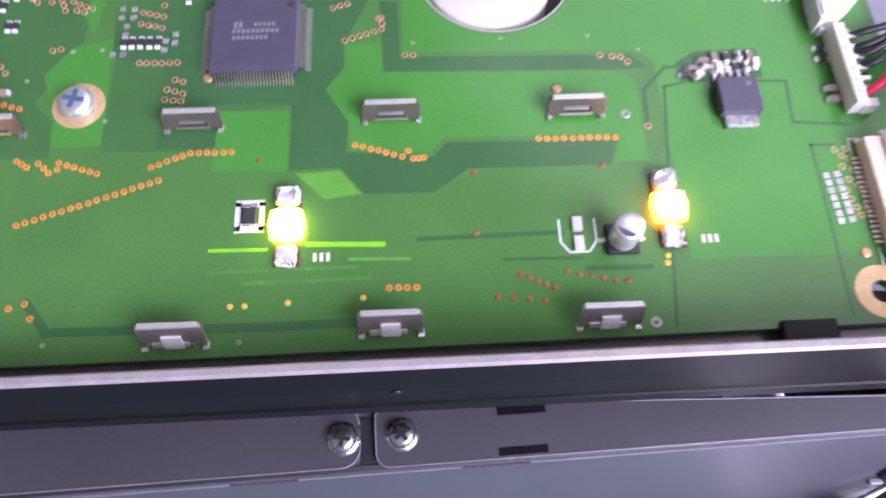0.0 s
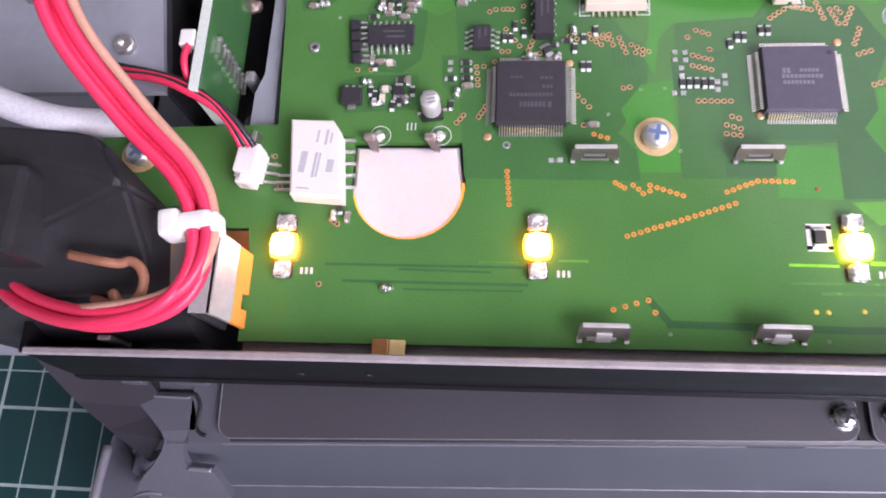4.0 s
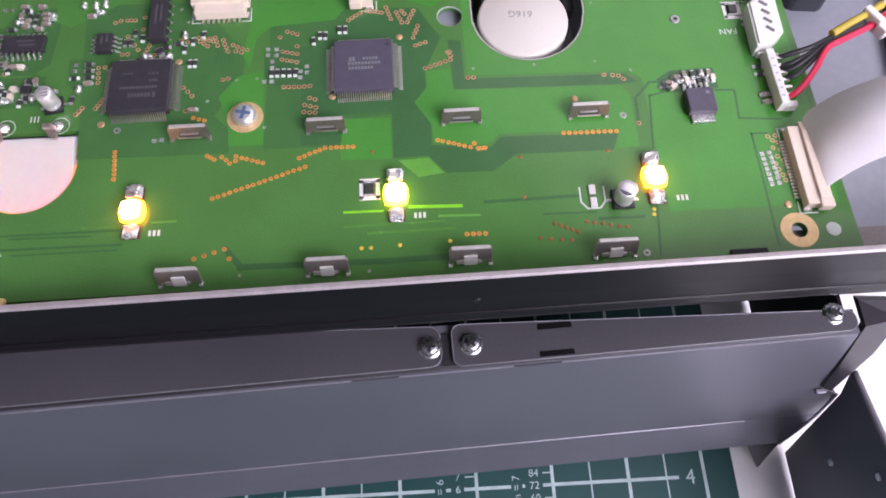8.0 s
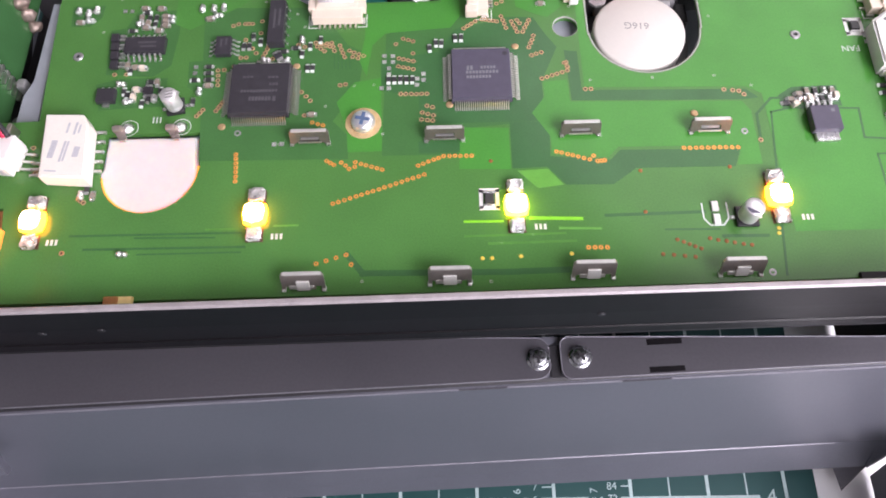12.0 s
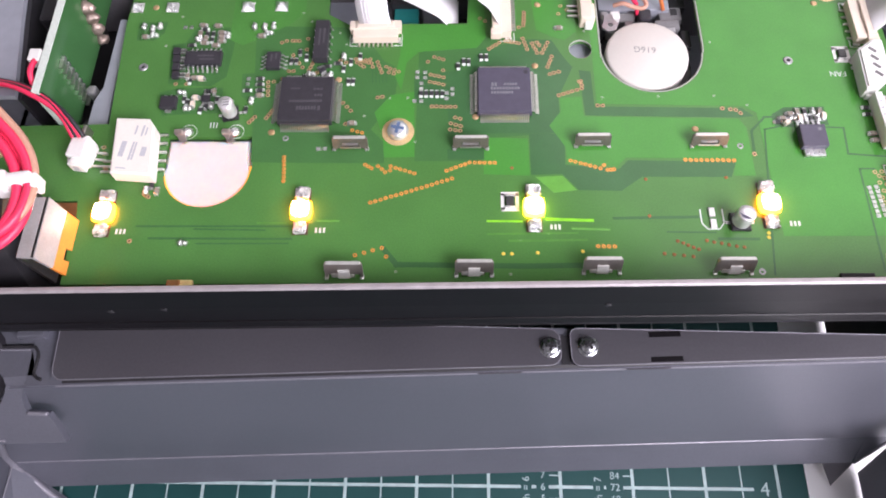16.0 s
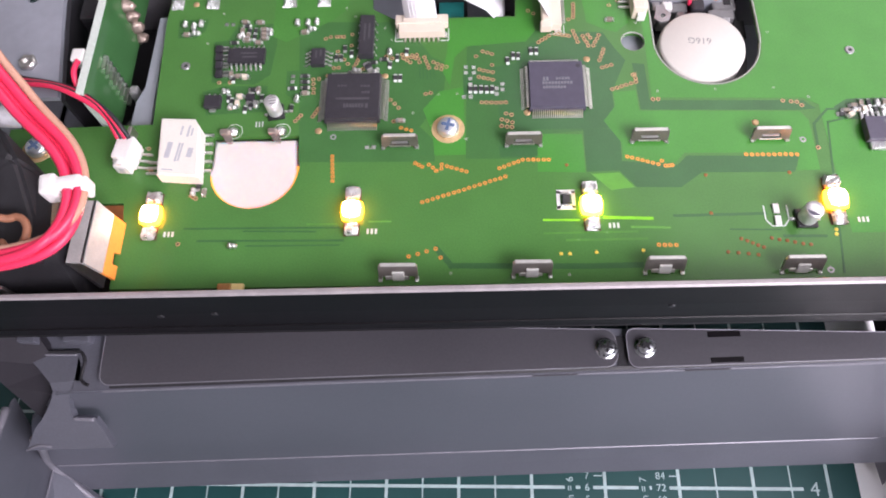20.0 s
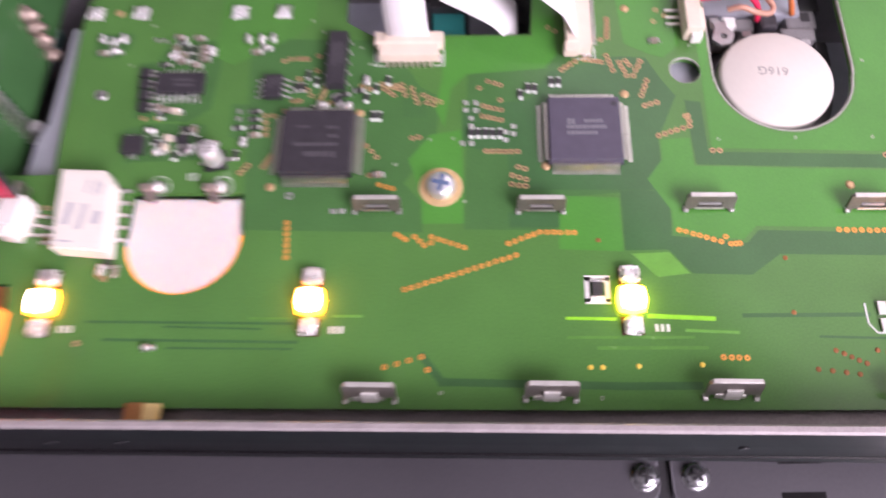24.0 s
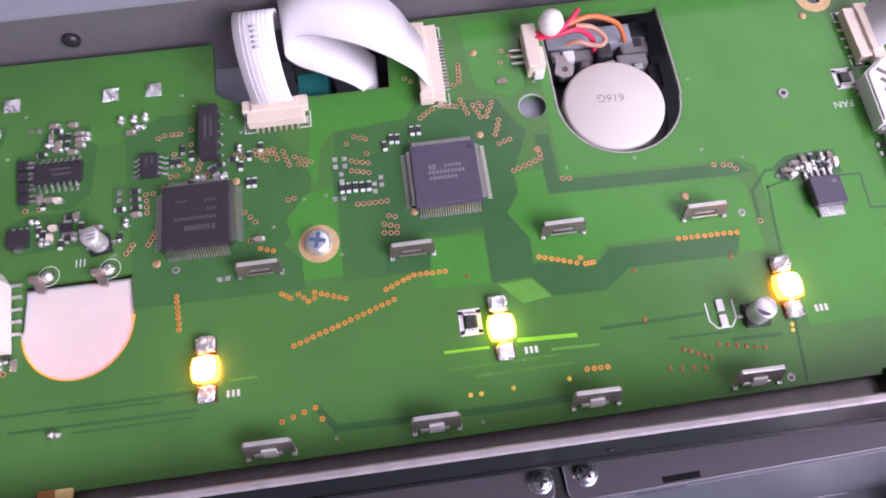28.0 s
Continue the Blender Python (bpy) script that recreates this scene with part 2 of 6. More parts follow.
def lathe(bm, profile, cx=0, cy=0, n=24):
    rings = []
    for r, z in profile:
        rings.append([bm.verts.new(((cx + r * math.cos(2 * math.pi * i / n)) * MM, (cy + r * math.sin(2 * math.pi * i / n)) * MM, z * MM)) for i in range(n)])
    for a, b in zip(rings, rings[1:]):
        for i in range(n):
            bm.faces.new((a[i], a[(i + 1) % n], b[(i + 1) % n], b[i])).smooth = True
    bm.faces.new(rings[0][::-1])
    bm.faces.new(rings[-1])
    return bm


def prism(bm, pts, z0, z1):
    a = [bm.verts.new((x * MM, y * MM, z0 * MM)) for x, y in pts]
    b = [bm.verts.new((x * MM, y * MM, z1 * MM)) for x, y in pts]
    n = len(pts)
    bm.faces.new(a[::-1])
    bm.faces.new(b)
    for i in range(n):
        bm.faces.new((a[i], a[(i + 1) % n], b[(i + 1) % n], b[i]))
    return bm


def slab(bm, profile, x0, x1):
    """A closed profile in y, z drawn out along x."""
    a = [bm.verts.new((x0 * MM, y * MM, z * MM)) for y, z in profile]
    b = [bm.verts.new((x1 * MM, y * MM, z * MM)) for y, z in profile]
    n = len(profile)
    bm.faces.new(a)
    bm.faces.new(b[::-1])
    for i in range(n):
        bm.faces.new((b[i], b[(i + 1) % n], a[(i + 1) % n], a[i]))
    bmesh.ops.recalc_face_normals(bm, faces=bm.faces[:])
    return bm


def holed(outer, holes, z0, z1):
    """A plate with through holes."""
    bm = bmesh.new()
    edges = []
    for loop in [outer] + holes:
        vs = [bm.verts.new((x * MM, y * MM, z0 * MM)) for x, y in loop]
        edges += [bm.edges.new((vs[i], vs[(i + 1) % len(vs)])) for i in range(len(vs))]
    made = bmesh.ops.triangle_fill(bm, edges=edges, use_beauty=True)
    faces = [g for g in made["geom"] if isinstance(g, bmesh.types.BMFace)]
    up = bmesh.ops.extrude_face_region(bm, geom=faces)
    bmesh.ops.translate(bm, verts=[g for g in up["geom"] if isinstance(g, bmesh.types.BMVert)], vec=(0, 0, (z1 - z0) * MM))
    bmesh.ops.recalc_face_normals(bm, faces=bm.faces[:])
    return bm


def tube(bm, pts, r, n=10, sub=6):
    """A round wire through the points, smoothed."""
    p = [Vector(q) * MM for q in pts]
    path = []
    for i in range(len(p) - 1):
        a, b, c, d = p[max(0, i - 1)], p[i], p[i + 1], p[min(len(p) - 1, i + 2)]
        for k in range(sub):
            t = k / sub
            path.append(0.5 * ((2 * b) + (c - a) * t + (2 * a - 5 * b + 4 * c - d) * t * t + (3 * b - a - 3 * c + d) * t ** 3))
    path.append(p[-1])
    rings = []
    side = None
    for i, q in enumerate(path):
        d = (path[min(i + 1, len(path) - 1)] - path[max(i - 1, 0)]).normalized()
        if side is None:
            side = d.orthogonal().normalized()
        side = (side - d * side.dot(d)).normalized()
        up = d.cross(side)
        rings.append([bm.verts.new(q + (side * math.cos(2 * math.pi * k / n) + up * math.sin(2 * math.pi * k / n)) * r * MM) for k in range(n)])
    for a, b in zip(rings, rings[1:]):
        for k in range(n):
            bm.faces.new((a[k], a[(k + 1) % n], b[(k + 1) % n], b[k])).smooth = True
    bm.faces.new(rings[0][::-1])
    bm.faces.new(rings[-1])
    return bm


def ribbon(bm, pts, across, width, thick=0.25, sub=8):
    """A flat cable along the points; across: the direction of its width at each point."""
    p = [Vector(q) * MM for q in pts]
    w = [Vector(q).normalized() for q in across]
    rows = []
    for i in range(len(p) - 1):
        a, b, c, d = p[max(0, i - 1)], p[i], p[i + 1], p[min(len(p) - 1, i + 2)]
        for k in range(sub if i < len(p) - 2 else sub + 1):
            t = k / sub
            q = 0.5 * ((2 * b) + (c - a) * t + (2 * a - 5 * b + 4 * c - d) * t * t + (3 * b - a - 3 * c + d) * t ** 3)
            rows.append((q, w[i].lerp(w[i + 1], t).normalized()))
    rings = []
    for i, (q, s) in enumerate(rows):
        d = (rows[min(i + 1, len(rows) - 1)][0] - rows[max(i - 1, 0)][0]).normalized()
        nrm = d.cross(s).normalized() * thick * 0.5 * MM
        h = s * width * 0.5 * MM
        rings.append([bm.verts.new(v) for v in (q - h - nrm, q + h - nrm, q + h + nrm, q - h + nrm)])
    for a, b in zip(rings, rings[1:]):
        for k in range(4):
            bm.faces.new((a[k], a[(k + 1) % 4], b[(k + 1) % 4], b[k])).smooth = k in (0, 2)
    bm.faces.new(rings[0][::-1])
    bm.faces.new(rings[-1])
    return bm


def hull(points, soft):
    """A solid round the points, with soft edges."""
    bm = B()
    made = bmesh.ops.convex_hull(bm, input=[bm.verts.new((x * MM, y * MM, z * MM)) for x, y, z in points])
    bmesh.ops.delete(bm, geom=list({g for g in made["geom_interior"] if isinstance(g, bmesh.types.BMVert)}), context="VERTS")
    bmesh.ops.dissolve_limit(bm, angle_limit=0.02, verts=bm.verts[:], edges=bm.edges[:])
    bmesh.ops.bevel(bm, geom=bm.edges[:], offset=soft * MM, segments=2, affect="EDGES")
    return bm


def mesh(name, bm, mat):
    me = bpy.data.meshes.new(name)
    bm.to_mesh(me)
    bm.free()
    me.materials.append(mat)
    return me


def part(name, bm, mat, parent, label=""):
    ob = new(name, mesh(name, bm, mat))
    ob.parent = parent
    return tagged(ob, label)


def shared(name, me, parent, x=0, y=0, z=0, rz=0, label=""):
    """A further piece on a mesh that alike pieces share."""
    ob = new(name, me)
    ob.parent = parent
    ob.location, ob.rotation_euler = (x * MM, y * MM, z * MM), (0, 0, radians(rz))
    return tagged(ob, label)


def thing(name, label, category, x=0, y=0, z=0, rz=0, group="", kind=""):
    ob = new(name)
    ob.empty_display_size = 0.002
    ob.location, ob.rotation_euler = (x * MM, y * MM, z * MM), (0, 0, radians(rz))
    return tagged(ob, label, category, group, kind)


def solid(name, bm, mat, label, category, x=0, y=0, z=0, rz=0, group="", kind=""):
    ob = new(name, mesh(name, bm, mat))
    ob.location, ob.rotation_euler = (x * MM, y * MM, z * MM), (0, 0, radians(rz))
    return tagged(ob, label, category, group, kind)


def B():
    return bmesh.new()


def arc(cx, cy, r, a0, a1, n):
    return [(cx + r * math.cos(radians(a0 + (a1 - a0) * i / n)), cy + r * math.sin(radians(a0 + (a1 - a0) * i / n))) for i in range(n + 1)]


def lettering(text, size, mat, parent, x, y, z, rz=0, name="print"):
    cu = bpy.data.curves.new(name, "FONT")
    cu.body, cu.size, cu.extrude, cu.align_x, cu.align_y = text, size * MM, 0.00002, "CENTER", "CENTER"
    cu.materials.append(mat)
    ob = new(name, cu)
    ob.parent = parent
    ob.location, ob.rotation_euler = (x * MM, y * MM, z * MM), (0, 0, radians(rz))
    return ob

# The room, the table and the mat
MATZ = -112.0
solid("table_top", box(B(), -900, 900, -700, 700, MATZ - 32, MATZ - 2.5, 2), TABLE, "smooth white table top under the cutting mat", "table")
for nm, b in (("wall_north", (-1600, 1600, 1600, 1700, -900, 1700)), ("wall_south", (-1600, 1600, -1700, -1600, -900, 1700)), ("wall_east", (1600, 1700, -1600, 1600, -900, 1700)), ("wall_west", (-1700, -1600, -1600, 1600, -900, 1700))):
    solid(nm, box(B(), *b), WALLM, "plain white painted room wall", "wall", kind="structure")
solid("ceiling", box(B(), -1600, 1600, -1600, 1600, 1700, 1760), WALLM, "plain white ceiling", "ceiling", kind="structure")
solid("floor", box(B(), -1600, 1600, -1600, 1600, -960, -900), WALLM, "pale workshop floor", "floor", kind="structure")

mat_ob = thing("cutting_mat", "dark green cutting mat with a printed white inch grid", "cutting mat", 0, -82.3, MATZ, -0.35)
part("sheet", prism(B(), [(-360, -240), (86.3, -240), (86.3, 330), (-360, 330)], -2.5, 0), MATM, mat_ob)
for i in range(-27, 8):
    w, z = (0.55, 0.05) if i % 2 == 0 else (0.25, 0.04)
    if i <= 6:
        part("grid_line", box(B(), i * 12.7 - w, i * 12.7 + w, -230, 320, 0.01, z), MATLINE, mat_ob)
for j in range(-18, 26):
    if j % 2 == 0 or abs(j) > 1:
        w, z = (0.55, 0.052) if j % 2 == 0 else (0.25, 0.041)
        part("grid_line", box(B(), -350, (77 if j else 67.5) if j % 2 == 0 else 70, j * 12.7 - w, j * 12.7 + w, 0.012, z), MATLINE, mat_ob)
for k, (a, c) in enumerate((("7", "84"), ("6", "72"), ("5", "60"), ("4", "48"), ("3", "36"))):
    y = 3.9 - 3.95 * k
    part("number_patch", box(B(), -8.6, -4.2, y - 1.9, y + 1.9, 0.054, 0.058), MATM, mat_ob)
    lettering(a, 3.4, MATLINE, mat_ob, -6.2, y, 0.07, 0, "scale_number")
    part("scale_tick", box(B(), -3.8, -0.6, y - 0.2, y + 0.2, 0.054, 0.07), MATLINE, mat_ob)
    part("number_patch", box(B(), 16.0, 22.0, y - 1.9, y + 1.9, 0.054, 0.058), MATM, mat_ob)
    lettering(c, 3.4, MATLINE, mat_ob, 19.2, y, 0.07, 0, "scale_number")
    part("scale_tick", box(B(), 22.2, 24.8, y - 0.2, y + 0.2, 0.054, 0.07), MATLINE, mat_ob)
for x, words in ((-12.1, "1 inch = 6"), (13.3, "1 inch = 7")):
    part("number_patch", box(B(), x - 1.9, x + 1.9, -16, 9, 0.054, 0.058), MATM, mat_ob)
    lettering(words, 3.6, MATLINE, mat_ob, x, -3.8, 0.07, 90, "scale_words")
lettering("4", 6.6, MATLINE, mat_ob, 71.4, -0.2, 0.07, 0, "row_number")

# The green circuit board
def uslot():
    return [(1.7, 40.3), (1.7, 16.5)] + arc(15.2, 17.5, 13.4, 184, 356, 20) + [(29.0, 19), (29.0, 40)]


def dslot():
    return [(-109.5, -9.0), (-109.5, -18.5)] + arc(-98.3, -18.2, 10.9, 184, 356, 18) + [(-87.3, -18.5), (-87.3, -9.0)]


outer = [(-128.2, -49.2), (-30, -48.6), (78.6, -47.2), (77.4, 20), (76.9, 44), (-32.9, 44), (-33.6, 27.0), (-65.9, 27.0), (-71.5, 30.5), (-71.8, 43.6), (-122, 44.2), (-127.0, 36), (-127.3, 28), (-125.6, -5), (-130, -5.2), (-162, -5.8), (-162, -27.6), (-128.9, -27.2)]
board = thing("circuit_board", "glossy green printed circuit board with tinned and gold-plated parts", "circuit board")
holes = [uslot()[::-1], dslot()[::-1], arc(-3.5, 18.0, 3.1, 0, 345, 23), arc(66.2, -42.8, 1.7, 0, 340, 17), arc(64.9, 37.7, 1.7, 0, 340, 17)]
part("laminate", holed(outer, holes, -1.6, 0), MASK, board)


def shape(name, pts, z, mat, hole=None, label=""):
    bm = holed(pts, [hole] if hole else [], z - 0.03, z)
    return part(name, bm, mat, board, label)


def grown_slot():
    return ([(1.2, 40.9), (1.2, 16.5)] + arc(15.2, 17.5, 13.9, 184, 356, 20) + [(29.5, 19), (29.5, 40.6)])[::-1]


shape("copper_area", [(-0.6, 43), (-0.6, 0.4), (36.2, -0.5), (39.5, -2.5), (40, -37), (76.4, -37), (76, 33), (60, 33), (60, 43)], 0.034, POUR, grown_slot(), "lighter green area over copper")
shape("copper_area", [(-13, -6.2), (-9.9, -2), (-9.9, 2.2), (-4.3, 2.7), (-4.1, -3.4), (34.6, -4.4), (36.2, -7), (36.2, -20.8), (30.8, -20.8), (32.4, -16), (5.4, -15.6), (3, -18.2), (-9.2, -17), (-9.3, -12.4)], 0.035, POUR)
# Lime of this patch has LED glow in its colour
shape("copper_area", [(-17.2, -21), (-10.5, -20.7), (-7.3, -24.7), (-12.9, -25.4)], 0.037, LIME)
shape("copper_area", [(-57.5, -2), (-53.5, 3.4), (-47.4, 4.5), (-47, -11.2), (-46.9, -15.2), (-54.5, -15.3), (-55, -9)], 0.035, POUR)
shape("copper_area", [(-51, 26.5), (-33.2, 26.4), (-32.6, 42), (-29, 42), (-28.6, 22), (-31, 18.6), (-46.5, 17.4), (-49.6, 14), (-50.8, 5), (-52.6, 9.4), (-51.5, 16)], 0.035, POUR)
shape("copper_area", [(-16.5, 42), (-4.8, 42), (-4.2, 24), (-7.5, 21), (-10.5, 22), (-15, 24.5)], 0.035, POUR)
shape("copper_area", [(-98, 43), (-78, 43), (-78, 31), (-82, 27), (-94, 20), (-98, 22)], 0.035, FAINTPOUR)
shape("copper_area", [(-29.4, -9.6), (-18.6, -10.0), (-18.5, -20.6), (-29.8, -20.2)], 0.035, POUR)
shape("bare_area", [(-18.2, -8.5), (-18.2, -20.4), (-10.6, -20.2), (-6.8, -24.7), (3.4, -24.9), (8.8, -21), (30.3, -21.2), (32, -16.9), (5.7, -16.4), (3.4, -18.9), (-9.7, -17.6), (-9.5, -14), (-9.5, -8.5)], 0.03, DARK, None, "darker green area without copper")
shape("bare_area", [(-4.4, 11), (-1.4, 10.6), (-1.2, -0.4), (36, -1.2), (38.6, -3.6), (35, -4), (-3.7, -3.1)], 0.03, DARK)
shape("bare_area", [(-10.1, -8.4), (-10.2, 2.4), (-6, 12), (-8.5, 16), (-11, 21), (-16, 21.4), (-30, 18), (-34, 11.5), (-47.5, 9.5), (-47.3, 1), (-38.6, -1.2), (-38.5, -8.4)], 0.025, DARK)
shape("bare_area", [(-66.6, 11.6), (-60.4, 8.6), (-56, 10), (-51.3, 10), (-52, 12.2), (-58, 15.8), (-66, 15.4)], 0.025, MID)
shape("bare_area", [(-84, 21.8), (-78.4, 22.4), (-75.6, 12), (-83.8, 11)], 0.025, MID)
shape("bare_area", [(-68, -9), (-60, -8.8), (-58.8, -12.4), (-69, -13)], 0.025, MID)
shape("bare_area", [(-38.8, -13), (-27.4, -13), (-27.2, -15.8), (-38.6, -16)], 0.025, DARK)

# Medium green ground round the two square chips
shape("sparse_area", [(-91.0, 26.6), (-64.8, 25.8), (-58.7, 19.5), (-55.7, 14.5), (-51.8, 9.7), (-52.3, 3.9), (-55.5, -2.8), (-58.2, -7), (-54.6, -11), (-54.4, -17), (-87.6, -16.6)], 0.016, MID, None, "medium green area with little copper")
shape("sparse_area", [(-46.4, 17.0), (-38, 21.6), (-31.2, 22.4), (-12, 21.0), (-10.2, -8.2), (-28.9, -9.9), (-30.2, -16.5), (-46.9, -16.4), (-46.6, 2.6)], 0.016, MID)
shape("bare_area", [(-61.4, 14.8), (-55.4, 14.2), (-52.4, 10.4), (-53.6, 5.2), (-60.8, 6.0)], 0.024, MID)

# Darker green ground round the crowded groups of small parts
shape("bare_area", [(-113.2, 20.4), (-109.6, 21), (-107.6, 26), (-96.8, 26.2), (-96.4, 19.4), (-97.2, 9.6), (-101, 6.6), (-106.4, 6.8), (-109, 7.2), (-112.4, 7.4)], 0.022, MID)
shape("bare_area", [(-114.2, 4.6), (-109, 6.2), (-97.6, 6), (-97.2, -1.8), (-107.2, -2.2), (-112.4, -2.6)], 0.022, MID)
shape("bare_area", [(-92.8, 28.4), (-84.4, 28.2), (-84.8, 24), (-88, 21.8), (-92.2, 22)], 0.022, MID)
shape("bare_area", [(-123.8, 28), (-115.8, 28.2), (-116.2, 24.4), (-118.8, 21.8), (-123.4, 22)], 0.022, MID)
shape("bare_area", [(-93, 10.6), (-84.6, 10.8), (-84.2, 2), (-88.4, 0.4), (-92.6, 3.4)], 0.022, MID)
shape("bare_area", [(-84, 10), (-65.8, 9.8), (-64.6, -7.4), (-84.4, -7.6)], 0.022, MID)
shape("bare_area", [(43, -3.2), (46.4, -1), (56.6, -0.8), (56.8, -6.4), (47, -7), (43.4, -6.8)], 0.04, DARK)


def trace(pts, w=0.6, mat=DARK):
    bm = B()
    for k, ((x0, y0), (x1, y1)) in enumerate(zip(pts, pts[1:])):
        d = math.hypot(x1 - x0, y1 - y0)
        ux, uy = (x1 - x0) / d * w / 2, (y1 - y0) / d * w / 2
        prism(bm, [(x0 - ux + uy, y0 - uy - ux), (x1 + ux + uy, y1 + uy - ux), (x1 + ux - uy, y1 + uy + ux), (x0 - ux - uy, y0 - uy + ux)], 0.02, 0.05 + 0.006 * (k % 2))
    return part("trace", bm, mat, board)


trace([(-113, -34.2), (-76.5, -34.3)], 0.45)
trace([(-99, -35.0), (-82, -35.3)], 0.35)
trace([(-109.5, -37.4), (-75.5, -37.6)], 0.5)
trace([(-98, -38.8), (-76.3, -38.8)], 0.35)
trace([(-53.8, -39.9), (-50.4, -44.2), (-19.9, -44.6), (-8, -44.4)], 1.3, DARK)
trace([(1.0, -32.3), (21.7, -32.0)], 0.7)
trace([(13.1, -35.9), (24.3, -36.1)], 0.4)
trace([(24.9, -37.7), (34.0, -37.8)], 0.7)
# Lime and faint lines carry painted LED light beside the domes
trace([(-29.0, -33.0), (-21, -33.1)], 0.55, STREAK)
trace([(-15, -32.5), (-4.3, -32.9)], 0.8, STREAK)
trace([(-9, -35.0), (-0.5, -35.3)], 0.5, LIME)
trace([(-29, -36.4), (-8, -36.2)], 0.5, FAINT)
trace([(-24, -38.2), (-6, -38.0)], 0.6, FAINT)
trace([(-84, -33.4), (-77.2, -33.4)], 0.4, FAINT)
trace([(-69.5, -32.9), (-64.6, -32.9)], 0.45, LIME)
trace([(37, -14), (37.3, -8), (41.2, -3.9), (45, -3.9)], 0.6)
trace([(40.6, -7.6), (36.2, -46.6)], 0.45)
trace([(40.6, -7.6), (46, -6.4)], 0.45)
trace([(56, -7), (60.2, -7.2), (59.7, -14.8), (69, -15.6)], 0.5)
trace([(61.5, -19), (61.2, -46)], 0.45)
trace([(61.5, -19), (65, -19)], 0.45)
for k in range(5):
    trace([(-58.6 + k * 0.9, 11.5 - 0.1 * k), (-58.4 + k * 0.9, 7.5)], 0.25)
for k in range(4):
    trace([(-16.2, 12.8 - k * 0.9), (-10.5, 12.6 - k * 0.7)], 0.25)

# Plated through holes of the board: runs from one end to the other with their count
VIAS_MIDDLE = [
    (-43.3, 9.9, -39.9, 9.0, 4), (-43.4, 7.6, -39.9, 6.7, 4), (-40.0, 11.2, -40.0, 11.2, 1), (-42.8, -0.2, -36.8, -0.3, 6),
    (-36.8, -3.6, -35.5, -4.0, 2), (-37.9, -5.3, -35.4, -6.2, 3), (-38.0, -7.2, -35.5, -7.6, 3), (-44.0, 14.1, -44.0, 14.1, 1),
    (-42.3, 15.6, -39.9, 14.8, 3), (-63.2, 15.1, -60.6, 14.8, 3), (-62.9, 14.0, -61.0, 12.6, 3), (-59.4, 15.0, -58.6, 12.6, 3),
    (-57.4, 14.1, -56.2, 10.7, 4), (-55.1, 12.5, -51.7, 10.9, 4), (-54.3, 10.7, -53.0, 10.3, 2), (-56.9, 2.7, -55.7, 2.9, 2),
    (-31.6, -3.4, -31.6, -3.4, 1), (-15.8, 12.5, -15.8, 12.5, 1),
]
VIAS_RIBBON = [
    (-27.8, 18.2, -25.0, 20.3, 4), (-23.4, 20.8, -19.8, 20.1, 5), (-18.7, 21.6, -17.6, 18.1, 4), (-16.3, 20.0, -15.0, 16.8, 4),
    (-14.9, 20.3, -14.3, 19.3, 2), (-12.1, 20.2, -13.7, 16.8, 4), (-11.3, 15.5, -12.5, 12.1, 4), (-12.1, 9.8, -9.7, 10.6, 3),
    (-21.1, 25.6, -19.6, 25.5, 2), (-18.0, 30.7, -18.3, 26.1, 6), (-30.0, 28.7, -28.7, 27.7, 2), (-10.1, 3.1, -4.1, 5.2, 6),
    (-4.2, 7.5, -4.0, 6.3, 2), (-0.4, -0.1, 0.9, -0.1, 2), (31.1, -1.2, 31.1, -1.2, 1), (33.1, -1.5, 34.4, -1.7, 2),
    (35.4, -2.7, 35.4, -2.7, 1),
]
VIAS_LEFT = [
    (-80.7, 21.4, -78.9, 21.3, 3), (-83.5, 20.8, -82.3, 21.4, 2), (-76.6, 22.0, -76.6, 18.4, 2), (-75.5, 11.5, -74.4, 14.6, 4),
    (-77.3, 12.5, -80.1, 16.6, 4), (-80.8, 11.3, -79.6, 11.3, 2), (-73.2, 10.8, -73.2, 10.8, 1), (-65.8, 1.1, -63.6, -1.3, 3),
    (-85.2, -3.5, -83.9, -1.2, 4), (-89.5, -4.8, -88.2, -3.1, 3), (-84.4, 7.9, -84.4, 7.9, 1), (-64.7, -5.3, -64.7, -5.3, 1),
    (-85.9, 7.8, -85.5, 3.6, 4), (-110.3, 7.4, -107.5, 7.4, 2), (-82.2, 8.9, -81.9, 8.9, 1), (-61.8, 14.6, -59.7, 13.9, 3),
    (-67.3, 14.7, -65.8, 14.0, 2),
]
VIAS_LOWER = [
    (-57.3, -28.0, -37.5, -21.4, 17), (-59.1, -17.4, -57.4, -18.4, 3), (-55.8, -17.8, -54.0, -19.5, 3), (-52.8, -19.0, -52.8, -19.0, 1),
    (-52.7, -17.9, -46.8, -19.9, 6), (-38.9, -19.1, -34.3, -17.3, 5), (-33.2, -16.9, -27.0, -16.9, 6), (-62.8, -7.3, -60.3, -8.1, 3),
    (-60.2, -41.8, -54.0, -40.0, 4), (-52.9, -42.2, -52.9, -42.2, 1), (-79.5, -15.1, -78.9, -21.9, 7), (-8.3, -16.4, -1.2, -18.6, 7),
    (-0.2, -17.7, -0.2, -17.7, 1), (0.5, -19.1, 2.1, -19.0, 3), (19.8, -16.3, 31.6, -16.5, 10), (-3.4, -39.6, 0.4, -39.7, 4),
]
